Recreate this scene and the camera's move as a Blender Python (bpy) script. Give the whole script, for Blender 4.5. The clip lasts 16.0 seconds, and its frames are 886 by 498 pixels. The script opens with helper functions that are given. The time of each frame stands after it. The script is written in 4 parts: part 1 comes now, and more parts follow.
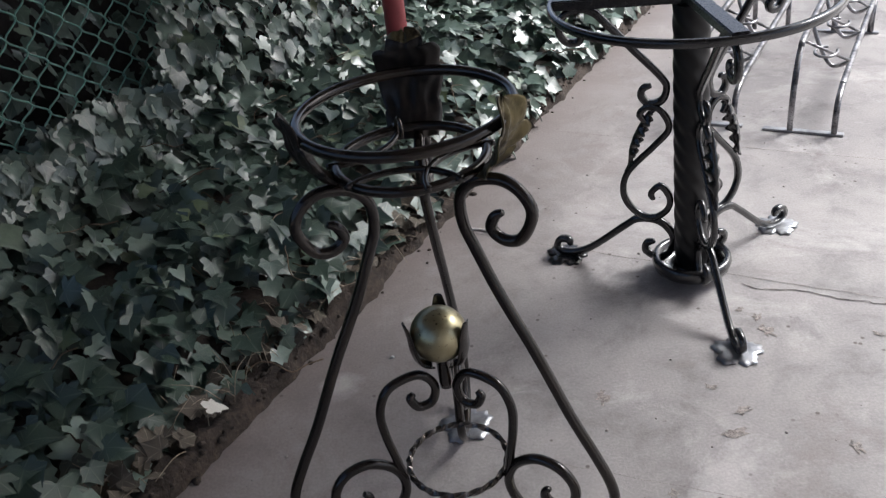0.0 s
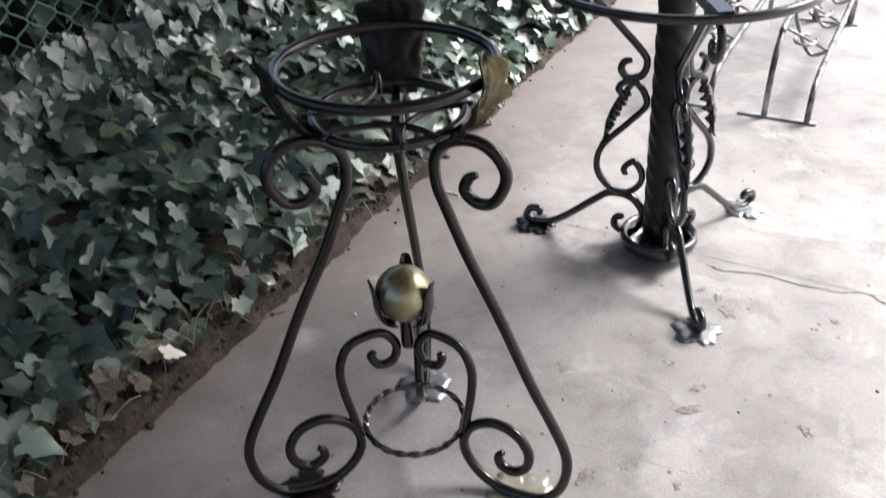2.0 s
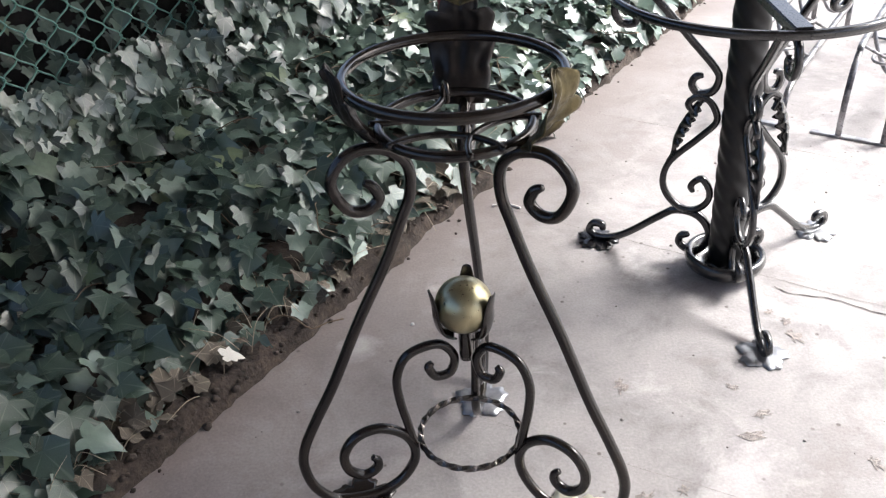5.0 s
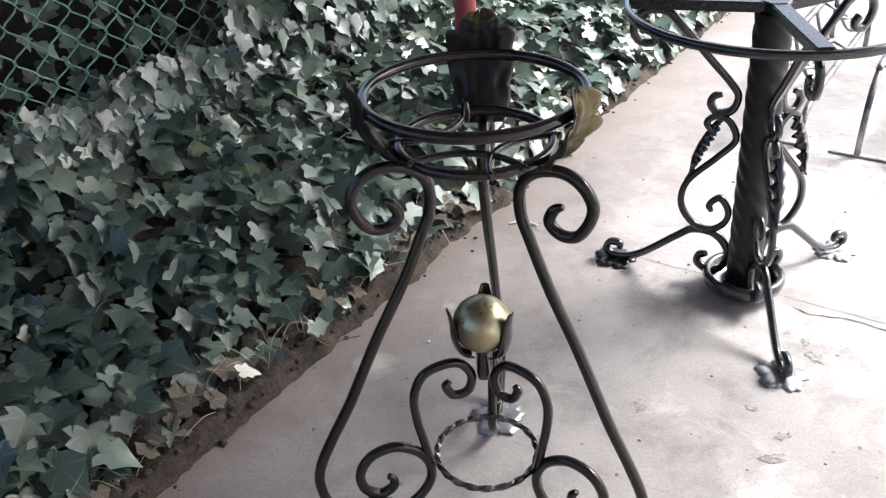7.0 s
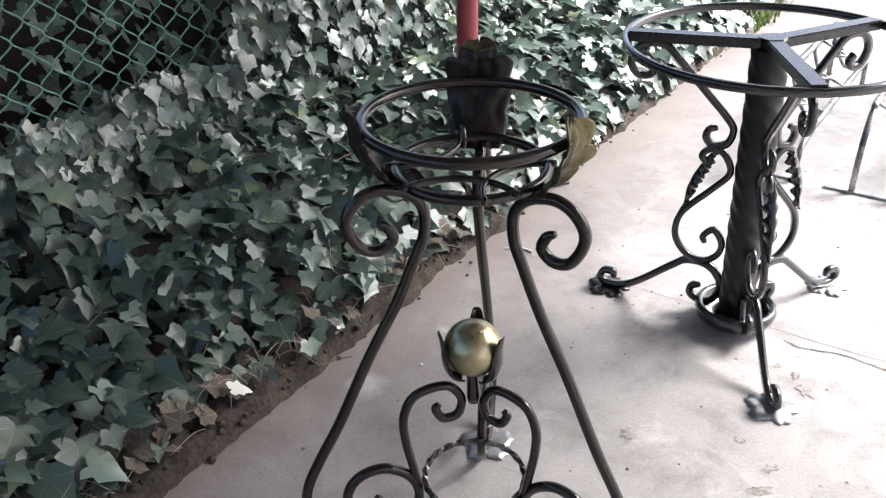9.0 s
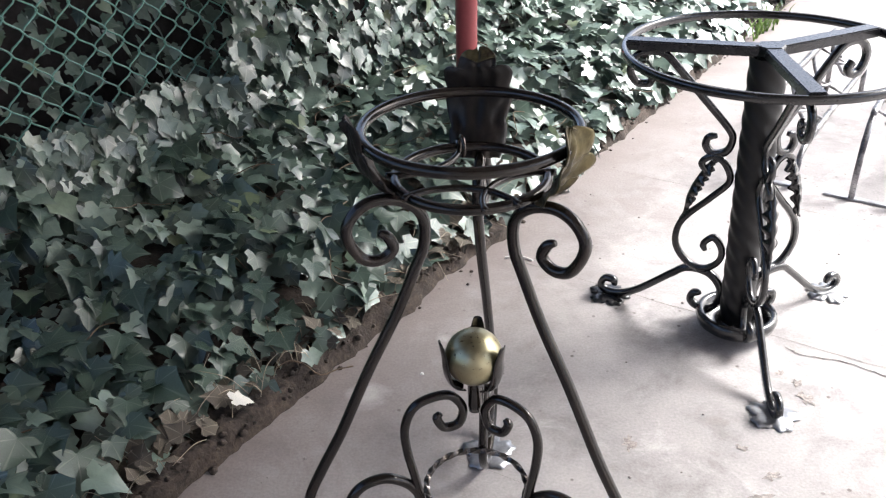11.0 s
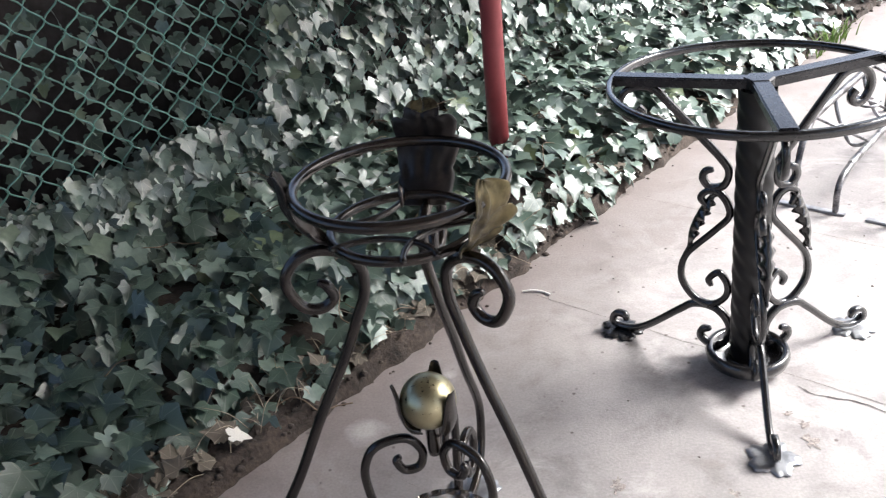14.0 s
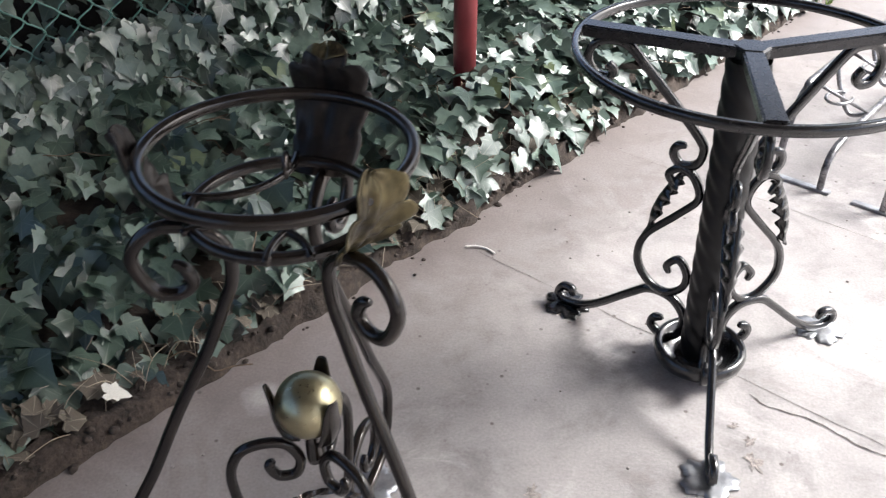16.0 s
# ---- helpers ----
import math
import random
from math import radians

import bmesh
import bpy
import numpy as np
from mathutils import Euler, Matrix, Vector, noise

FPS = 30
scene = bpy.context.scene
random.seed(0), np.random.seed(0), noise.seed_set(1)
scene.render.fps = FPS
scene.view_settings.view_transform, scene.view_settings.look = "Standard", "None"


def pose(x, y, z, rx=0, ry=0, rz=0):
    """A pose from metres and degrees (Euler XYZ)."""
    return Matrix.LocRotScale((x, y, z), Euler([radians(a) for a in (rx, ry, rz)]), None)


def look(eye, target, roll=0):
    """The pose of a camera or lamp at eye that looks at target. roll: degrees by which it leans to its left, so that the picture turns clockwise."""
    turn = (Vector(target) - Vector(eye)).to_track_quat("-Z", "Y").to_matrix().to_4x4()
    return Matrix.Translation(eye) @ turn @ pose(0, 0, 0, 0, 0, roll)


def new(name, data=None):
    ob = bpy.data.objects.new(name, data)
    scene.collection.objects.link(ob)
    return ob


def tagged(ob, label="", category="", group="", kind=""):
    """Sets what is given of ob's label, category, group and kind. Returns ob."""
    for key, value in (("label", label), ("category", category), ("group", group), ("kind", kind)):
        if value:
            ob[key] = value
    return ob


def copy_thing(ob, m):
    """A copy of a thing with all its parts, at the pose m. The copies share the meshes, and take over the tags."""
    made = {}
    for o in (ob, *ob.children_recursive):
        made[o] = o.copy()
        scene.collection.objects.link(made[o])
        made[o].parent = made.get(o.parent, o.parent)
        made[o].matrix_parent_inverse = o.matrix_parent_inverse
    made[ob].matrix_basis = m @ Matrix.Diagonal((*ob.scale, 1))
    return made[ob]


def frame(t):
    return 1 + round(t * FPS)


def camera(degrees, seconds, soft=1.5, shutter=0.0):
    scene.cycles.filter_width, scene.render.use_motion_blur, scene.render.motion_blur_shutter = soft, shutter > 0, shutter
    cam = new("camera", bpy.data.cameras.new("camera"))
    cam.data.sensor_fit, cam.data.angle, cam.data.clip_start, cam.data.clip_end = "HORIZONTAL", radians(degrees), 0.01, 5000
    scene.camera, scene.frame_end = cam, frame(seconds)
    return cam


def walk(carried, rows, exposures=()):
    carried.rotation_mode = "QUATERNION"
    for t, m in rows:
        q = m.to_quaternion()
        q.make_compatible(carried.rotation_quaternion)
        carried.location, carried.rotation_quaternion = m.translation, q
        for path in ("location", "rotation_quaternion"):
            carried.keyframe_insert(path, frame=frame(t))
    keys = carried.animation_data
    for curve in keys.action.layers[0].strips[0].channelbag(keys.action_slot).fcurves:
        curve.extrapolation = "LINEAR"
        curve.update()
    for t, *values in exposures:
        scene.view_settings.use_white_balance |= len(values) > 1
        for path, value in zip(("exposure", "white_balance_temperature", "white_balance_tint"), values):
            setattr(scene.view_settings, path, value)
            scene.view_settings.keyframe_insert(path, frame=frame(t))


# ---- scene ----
cam = camera(53.62, 16.0, soft=1.2, shutter=0.6)
# seconds, eye, target, roll in degrees
PATH = [
    (0, (0.066, -1.212, 1.294), (0.012, 0.503, 0.267), -8.1),
    (0.5, (0.05, -1.208, 1.291), (0.034, 0.478, 0.215), -5.8),
    (1, (0.05, -1.197, 1.278), (0.098, 0.447, 0.139), -2.7),
    (1.5, (0.054, -1.21, 1.284), (0.079, 0.42, 0.125), -2.6),
    (2, (0.059, -1.208, 1.285), (0.075, 0.46, 0.183), -3.0),
    (2.5, (0.042, -1.205, 1.291), (0.023, 0.52, 0.277), -3.6),
    (3, (0.044, -1.198, 1.267), (-0.023, 0.49, 0.196), -3.4),
    (3.5, (0.047, -1.195, 1.254), (-0.051, 0.384, 0.03), -3.3),
    (4, (0.051, -1.204, 1.272), (-0.074, 0.381, 0.06), -3.3),
    (4.5, (0.051, -1.2, 1.277), (-0.059, 0.464, 0.174), -3.5),
    (7, (0.041, -1.192, 1.28), (-0.1, 0.509, 0.238), -3.5),
    (7.5, (0.044, -1.193, 1.28), (-0.104, 0.509, 0.24), -3.5),
    (8, (0.049, -1.197, 1.287), (-0.099, 0.511, 0.257), -2.8),
    (8.5, (0.049, -1.202, 1.288), (-0.09, 0.517, 0.276), -2.2),
    (9, (0.048, -1.204, 1.287), (-0.087, 0.525, 0.291), -1.7),
    (11.5, (0.05, -1.205, 1.289), (-0.089, 0.535, 0.311), -2.4),
    (12, (0.059, -1.205, 1.291), (-0.079, 0.53, 0.305), -3.6),
    (12.5, (0.105, -1.205, 1.295), (-0.061, 0.518, 0.293), -3.7),
    (13, (0.191, -1.205, 1.307), (-0.047, 0.522, 0.327), -5.9),
    (13.5, (0.264, -1.194, 1.323), (-0.053, 0.545, 0.387), -6.5),
    (14, (0.311, -1.175, 1.321), (-0.066, 0.559, 0.398), -6.4),
    (14.5, (0.332, -1.125, 1.31), (0.045, 0.608, 0.353), -5.0),
    (15, (0.319, -0.998, 1.301), (0.101, 0.713, 0.288), -2.2),
    (15.5, (0.319, -0.912, 1.279), (0.018, 0.732, 0.181), 1.0),
    (16, (0.371, -0.866, 1.296), (0.048, 0.758, 0.175), -0.2),
]
walk(cam, [(t, look(eye, target, roll)) for t, eye, target, roll in PATH],
     [(t, e, 6050 if t == 0 else 6200, 6) for t, e in ((0.0, 0.4), (0.5, 0.85), (1.5, 0.92), (2.5, 1.0), (3.5, 1.05), (4.5, 1.3), (7.0, 1.45), (12.0, 1.5), (13.5, 1.38), (14.5, 1.45), (15.5, 1.15), (16.0, 1.18))])

# ---- light ----
SUN_AZ, SUN_EL = 67.0, 45.0          # degrees from +y towards +x, and above the horizon
world = bpy.data.worlds.new("world")
scene.world = world
world.use_nodes = True
wn = world.node_tree
sky = wn.nodes.new("ShaderNodeTexSky")
sky.sky_type, sky.sun_disc = "NISHITA", False
sky.sun_elevation, sky.sun_rotation = radians(SUN_EL), radians(SUN_AZ)
sky.air_density, sky.dust_density, sky.ozone_density = 0.6, 5.0, 1.0
wn.nodes["Background"].inputs["Strength"].default_value = 0.15
wn.links.new(sky.outputs["Color"], wn.nodes["Background"].inputs["Color"])
sun = new("sun", bpy.data.lights.new("sun", "SUN"))
sun.data.energy, sun.data.angle, sun.data.color = 3.4, radians(25), (1.0, 0.99, 0.97)
az, el = radians(SUN_AZ), radians(SUN_EL)
sun.matrix_world = look((math.sin(az) * math.cos(el) * 20, math.cos(az) * math.cos(el) * 20, math.sin(el) * 20), (0, 0, 0))


# ---- materials ----
def material(name, rough=0.6, metal=0.0):
    m = bpy.data.materials.new(name)
    m.use_nodes = True
    b = m.node_tree.nodes["Principled BSDF"]
    b.inputs["Roughness"].default_value, b.inputs["Metallic"].default_value = rough, metal
    return m, m.node_tree, b


def node(nt, kind, **values):
    n = nt.nodes.new(kind)
    for k, v in values.items():
        n.inputs[k.replace("_", " ")].default_value = v
    return n


def ramp(nt, source, stops):
    r = nt.nodes.new("ShaderNodeValToRGB")
    while len(r.color_ramp.elements) < len(stops):
        r.color_ramp.elements.new(0.5)
    for e, (p, c) in zip(r.color_ramp.elements, stops):
        e.position, e.color = p, (*c, 1)
    nt.links.new(source, r.inputs[0])
    return r.outputs[0]


def mix(nt, fac, a, b, mode="MIX"):
    m = nt.nodes.new("ShaderNodeMix")
    m.data_type, m.blend_type = "RGBA", mode
    for s, v in ((m.inputs[0], fac), (m.inputs[6], a), (m.inputs[7], b)):
        if isinstance(v, (int, float)):
            s.default_value = v
        elif isinstance(v, tuple):
            s.default_value = (*v, 1)
        else:
            nt.links.new(v, s)
    return m.outputs[2]


def coords(nt, kind="Object"):
    return nt.nodes.new("ShaderNodeTexCoord").outputs[kind]


def noise_tex(nt, vec, scale, detail=4.0, rough=0.6, warp=0.0):
    n = node(nt, "ShaderNodeTexNoise", Scale=scale, Detail=detail, Roughness=rough, Distortion=warp)
    nt.links.new(vec, n.inputs["Vector"])
    return n.outputs["Fac"]


def bump(nt, b, height, strength, distance):
    n = node(nt, "ShaderNodeBump", Strength=strength, Distance=distance)
    nt.links.new(height, n.inputs["Height"])
    nt.links.new(n.outputs[0], b.inputs["Normal"])


def concrete():
    m, nt, b = material("concrete", 0.72)
    v = coords(nt)
    big, mid, fine = noise_tex(nt, v, 0.9, 5, 0.6, 0.4), noise_tex(nt, v, 5.5, 8, 0.7, 0.3), noise_tex(nt, v, 160, 3)
    base = ramp(nt, big, [(0.3, (0.28, 0.258, 0.258)), (0.5, (0.345, 0.320, 0.316)), (0.7, (0.395, 0.371, 0.362))])
    c = mix(nt, 1.0, base, ramp(nt, mid, [(0.28, (0.52, 0.50, 0.50)), (0.5, (0.97, 0.955, 0.95)), (0.72, (1.15, 1.13, 1.12))]), "MULTIPLY")
    # damp-looking old stains with ragged outlines
    st = noise_tex(nt, v, 2.3, 9, 0.75, 0.9)
    c = mix(nt, ramp(nt, st, [(0.56, (0, 0, 0)), (0.60, (0.36, 0.36, 0.36)), (0.78, (0.75, 0.75, 0.75))]), c, (0.22, 0.185, 0.18))
    sc = noise_tex(nt, v, 3.1, 6, 0.7, 0.6)
    c = mix(nt, ramp(nt, sc, [(0.52, (0, 0, 0)), (0.58, (0.22, 0.22, 0.22)), (0.68, (0.55, 0.55, 0.55))]), c, (0.56, 0.52, 0.51))
    # earth washed from the bed plus painted ivy shade, ragged tongues over the slab
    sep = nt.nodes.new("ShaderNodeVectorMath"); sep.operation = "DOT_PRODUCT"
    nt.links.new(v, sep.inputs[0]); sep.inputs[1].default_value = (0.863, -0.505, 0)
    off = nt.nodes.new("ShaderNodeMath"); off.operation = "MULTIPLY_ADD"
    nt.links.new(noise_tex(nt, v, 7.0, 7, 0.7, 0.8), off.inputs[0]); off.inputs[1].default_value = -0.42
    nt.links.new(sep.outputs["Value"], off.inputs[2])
    dirt_shade = nt.nodes.new("ShaderNodeMapRange")
    nt.links.new(off.outputs[0], dirt_shade.inputs["Value"])
    dirt_shade.inputs["From Min"].default_value, dirt_shade.inputs["From Max"].default_value = -0.80, -0.22
    dirt_shade.inputs["To Min"].default_value, dirt_shade.inputs["To Max"].default_value = 0.84, 0.0
    c = mix(nt, dirt_shade.outputs[0], c, (0.185, 0.148, 0.138))
    # pale patches with wavering rims
    for at, size in (((-0.265, 0.39, 0), 0.075), ((-0.565, -0.15, 0), 0.09), ((-0.10, 0.62, 0), 0.05)):
        far = nt.nodes.new("ShaderNodeVectorMath"); far.operation = "DISTANCE"
        nt.links.new(v, far.inputs[0]); far.inputs[1].default_value = at
        wob = nt.nodes.new("ShaderNodeMath"); wob.operation = "MULTIPLY_ADD"
        nt.links.new(noise_tex(nt, v, 14.0, 5, 0.6), wob.inputs[0]); wob.inputs[1].default_value = 0.09
        nt.links.new(far.outputs["Value"], wob.inputs[2])
        edge = nt.nodes.new("ShaderNodeMapRange")
        nt.links.new(wob.outputs[0], edge.inputs["Value"])
        for k, q in (("From Min", size * 0.8), ("From Max", size * 1.35), ("To Min", 0.5), ("To Max", 0.0)):
            edge.inputs[k].default_value = q
        c = mix(nt, edge.outputs[0], c, (0.56, 0.52, 0.50))
    # small dark specks and grit
    vo = node(nt, "ShaderNodeTexVoronoi", Scale=23.0, Randomness=1.0)
    nt.links.new(v, vo.inputs["Vector"])
    keep = noise_tex(nt, v, 6.0, 2)
    speck = mix(nt, 1.0, ramp(nt, vo.outputs["Distance"], [(0.07, (1, 1, 1)), (0.13, (0, 0, 0))]), ramp(nt, keep, [(0.50, (0, 0, 0)), (0.56, (1, 1, 1))]), "MULTIPLY")
    c = mix(nt, speck, c, (0.13, 0.105, 0.10))
    c = mix(nt, 0.35, c, mix(nt, 1.0, c, ramp(nt, fine, [(0.3, (0.6, 0.6, 0.6)), (0.7, (1.25, 1.25, 1.25))]), "MULTIPLY"))
    nt.links.new(c, b.inputs["Base Color"])
    nt.links.new(ramp(nt, mid, [(0.3, (0.55, 0.55, 0.55)), (0.7, (0.8, 0.8, 0.8))]), b.inputs["Roughness"])
    bump(nt, b, mix(nt, 0.5, mid, fine), 0.35, 0.004)
    return m


def earth(name, dark, light, scale=9.0):
    m, nt, b = material(name, 0.95)
    v = coords(nt)
    mid, fine = noise_tex(nt, v, scale, 8, 0.75, 0.5), noise_tex(nt, v, 90, 4)
    c = ramp(nt, mid, [(0.3, dark), (0.7, light)])
    c = mix(nt, 1.0, c, ramp(nt, fine, [(0.3, (0.55, 0.55, 0.55)), (0.7, (1.3, 1.25, 1.2))]), "MULTIPLY")
    nt.links.new(c, b.inputs["Base Color"])
    bump(nt, b, mix(nt, 0.5, mid, fine), 0.8, 0.012)
    return m


def iron(name, dark, worn, rough, metal, rub=0.62, coat=0.0):
    m, nt, b = material(name, rough, metal)
    v = coords(nt)
    big, fine = noise_tex(nt, v, 14, 5, 0.65, 0.3), noise_tex(nt, v, 220, 3)
    nt.links.new(mix(nt, ramp(nt, big, [(rub - 0.14, (0, 0, 0)), (rub + 0.1, (1, 1, 1))]), dark, worn), b.inputs["Base Color"])
    nt.links.new(ramp(nt, fine, [(0.3, (rough * 0.8,) * 3), (0.7, (rough * 1.35,) * 3)]), b.inputs["Roughness"])
    b.inputs["Coat Weight"].default_value, b.inputs["Coat Roughness"].default_value = coat, 0.18
    bump(nt, b, mix(nt, 0.35, big, fine), 0.12, 0.002)
    return m


def leaf_material(name, stops, vein, rough=0.36):
    m, nt, b = material(name, rough)
    g = nt.nodes.new("ShaderNodeNewGeometry")
    uv = coords(nt, "UV")
    c = ramp(nt, g.outputs["Random Per Island"], stops)
    blotch = noise_tex(nt, coords(nt), 35, 4)
    c = mix(nt, 1.0, c, ramp(nt, blotch, [(0.3, (0.72, 0.75, 0.72)), (0.7, (1.2, 1.18, 1.15))]), "MULTIPLY")
    s = nt.nodes.new("ShaderNodeSeparateXYZ")
    nt.links.new(uv, s.inputs[0])
    # five pale veins that spread from the stalk: angle round the stalk's end
    at = nt.nodes.new("ShaderNodeMath"); at.operation = "ARCTAN2"
    ab = nt.nodes.new("ShaderNodeMath"); ab.operation = "ABSOLUTE"
    nt.links.new(s.outputs[0], ab.inputs[0])
    nt.links.new(ab.outputs[0], at.inputs[0]); nt.links.new(s.outputs[1], at.inputs[1])
    w = nt.nodes.new("ShaderNodeMath"); w.operation = "MULTIPLY"; w.inputs[1].default_value = 6.4
    nt.links.new(at.outputs[0], w.inputs[0])
    co = nt.nodes.new("ShaderNodeMath"); co.operation = "COSINE"
    nt.links.new(w.outputs[0], co.inputs[0])
    c = mix(nt, ramp(nt, co.outputs[0], [(0.93, (0, 0, 0)), (1.0, (0.5, 0.5, 0.5))]), c, vein)
    nt.links.new(c, b.inputs["Base Color"])
    b.inputs["Specular IOR Level"].default_value = 0.9 if rough < 0.5 else 0.4
    bump(nt, b, blotch, 0.3, 0.004)
    return m


def plain(name, a, c, rough=0.6, metal=0.0, scale=20.0, relief=0.2):
    m, nt, b = material(name, rough, metal)
    v = coords(nt)
    f = noise_tex(nt, v, scale, 6, 0.65, 0.3)
    nt.links.new(ramp(nt, f, [(0.3, a), (0.7, c)]), b.inputs["Base Color"])
    nt.links.new(ramp(nt, noise_tex(nt, v, scale * 5, 3), [(0.3, (rough * 0.8,) * 3), (0.7, (min(1, rough * 1.25),) * 3)]), b.inputs["Roughness"])
    bump(nt, b, f, relief, 0.003)
    return m


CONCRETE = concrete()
SOIL = earth("soil", (0.022, 0.016, 0.013), (0.062, 0.045, 0.036))
KERB = earth("kerb_earth", (0.008, 0.006, 0.005), (0.092, 0.070, 0.058), 13.0)
JOINT = earth("joint_dirt", (0.14, 0.12, 0.115), (0.3, 0.27, 0.26), 30.0)
FIELD = earth("field", (0.09, 0.08, 0.06), (0.16, 0.14, 0.11), 2.0)
BRONZE = iron("bronze_iron", (0.014, 0.010, 0.0085), (0.036, 0.026, 0.019), 0.17, 0.35, 0.62, 0.3)
TWIST_IRON = iron("bright_twisted_iron", (0.035, 0.028, 0.025), (0.22, 0.2, 0.19), 0.14, 0.9, 0.55)
BLACK = iron("black_iron", (0.012, 0.011, 0.012), (0.04, 0.037, 0.038), 0.22, 0.35, 0.66, 0.9)
COLUMN_IRON = iron("dull_black_iron", (0.006, 0.0055, 0.006), (0.014, 0.0125, 0.013), 0.42, 0.2, 0.66, 0.1)
LEAF_IRON = iron("hammered_brown_iron", (0.010, 0.0075, 0.007), (0.04, 0.030, 0.025), 0.46, 0.35, 0.6, 0.05)
FLAT_IRON = iron("satin_black_iron", (0.012, 0.011, 0.012), (0.03, 0.028, 0.03), 0.28, 0.35, 0.62, 0.5)
STRAW = plain("straw", (0.22, 0.17, 0.12), (0.45, 0.38, 0.29), 0.75, 0.0, 40.0)
GOLD = plain("brushed_gold", (0.36, 0.32, 0.20), (0.46, 0.42, 0.28), 0.32, 1.0, 30.0, 0.02)
OLD_GOLD = iron("old_gold", (0.032, 0.027, 0.020), (0.18, 0.15, 0.08), 0.4, 0.85, 0.52)
# cream gold that paints the sky's reflection on one foot plate
SHINE_GOLD = iron("pale_gold", (0.56, 0.51, 0.38), (0.80, 0.75, 0.62), 0.34, 0.8, 0.5)
# steel of the foot bars; on foot plates it paints their bright reflection
STEEL_SHEEN = iron("bare_steel", (0.24, 0.24, 0.25), (0.50, 0.50, 0.52), 0.4, 0.9, 0.5)
GREY_PAINT = iron("worn_iron", (0.06, 0.055, 0.06), (0.4, 0.39, 0.4), 0.3, 0.7, 0.5)
RED = plain("red_paint", (0.22, 0.035, 0.04), (0.30, 0.055, 0.06), 0.42, 0.0, 12.0)
GREEN_WIRE = plain("green_wire", (0.10, 0.25, 0.20), (0.22, 0.38, 0.33), 0.45, 0.0, 40.0)
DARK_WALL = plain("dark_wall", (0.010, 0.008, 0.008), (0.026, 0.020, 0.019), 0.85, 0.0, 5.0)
PLASTER = plain("plaster", (0.6, 0.58, 0.56), (0.7, 0.68, 0.66), 0.85, 0.0, 3.0)
ROOFING = plain("roofing", (0.2, 0.19, 0.19), (0.3, 0.29, 0.28), 0.8, 0.0, 3.0)
IVY = leaf_material("ivy_leaf", [(0.0, (0.018, 0.035, 0.024)), (0.3, (0.046, 0.076, 0.057)), (0.58, (0.103, 0.147, 0.122)), (0.94, (0.155, 0.205, 0.172)), (1.0, (0.12, 0.15, 0.065))], (0.16, 0.19, 0.15), 0.34)
DRY = leaf_material("dry_leaf", [(0.0, (0.06, 0.048, 0.038)), (0.6, (0.15, 0.125, 0.098)), (1.0, (0.32, 0.29, 0.24))], (0.30, 0.26, 0.21), 0.7)
STALK = plain("stalk", (0.07, 0.045, 0.03), (0.2, 0.14, 0.09), 0.7, 0.0, 30.0)
GRASS = plain("grass", (0.09, 0.17, 0.03), (0.2, 0.3, 0.06), 0.5, 0.0, 30.0)
STONE = plain("grit_stone", (0.16, 0.13, 0.125), (0.42, 0.38, 0.36), 0.85, 0.0, 60.0)


# ---- building helpers ----
def link(name, verts, faces, mat, parent=None, label="", smooth=True, uv=None):
    me = bpy.data.meshes.new(name)
    me.from_pydata([tuple(v) for v in verts], [], [tuple(f) for f in faces])
    if uv is not None:
        layer = me.uv_layers.new(name="UVMap")
        idx = np.empty(len(me.loops), dtype=np.int32)
        me.loops.foreach_get("vertex_index", idx)
        layer.data.foreach_set("uv", np.asarray(uv, dtype=np.float32)[idx].ravel())
    me.materials.append(mat)
    if smooth:
        me.polygons.foreach_set("use_smooth", [True] * len(me.polygons))
    me.update()
    ob = new(name, me)
    ob.parent = parent
    if label:
        tagged(ob, label)
    return ob


def again(ob, turn, parent=None):
    """Another part on the same mesh, turned by that many degrees round the thing's axis."""
    o = new(ob.name.split(".")[0], ob.data)
    o.parent = parent or ob.parent
    o.matrix_basis = pose(0, 0, 0, 0, 0, turn)
    return o


def thing(name, at, label, category, group=""):
    e = new(name)
    e.location, e.empty_display_size = at, 0.1
    return tagged(e, label, category, group)


def smooth_path(points, per=8, closed=False):
    """A Catmull-Rom curve through a few bends."""
    p = np.array(points, float)
    n = len(p)
    out = []
    for i in range(n if closed else n - 1):
        a, b, c, d = (p[(i + k) % n] if closed else p[min(max(i + k, 0), n - 1)] for k in (-1, 0, 1, 2))
        for t in np.arange(per) / per:
            out.append(0.5 * (2 * b + (c - a) * t + (2 * a - 5 * b + 4 * c - d) * t * t + (3 * b - a - 3 * c + d) * t ** 3))
    if not closed:
        out.append(p[-1])
    return np.array(out)


def spiral(centre, r0, r1, a0, a1, count):
    """A flat curl: radius from r0 to r1 while the angle runs from a0 to a1 degrees."""
    t = np.linspace(0, 1, count)
    a, r = np.radians(a0 + (a1 - a0) * t), r0 + (r1 - r0) * t ** 0.8
    return [(centre[0] + q * math.cos(b), centre[1] + q * math.sin(b)) for b, q in zip(a, r)]


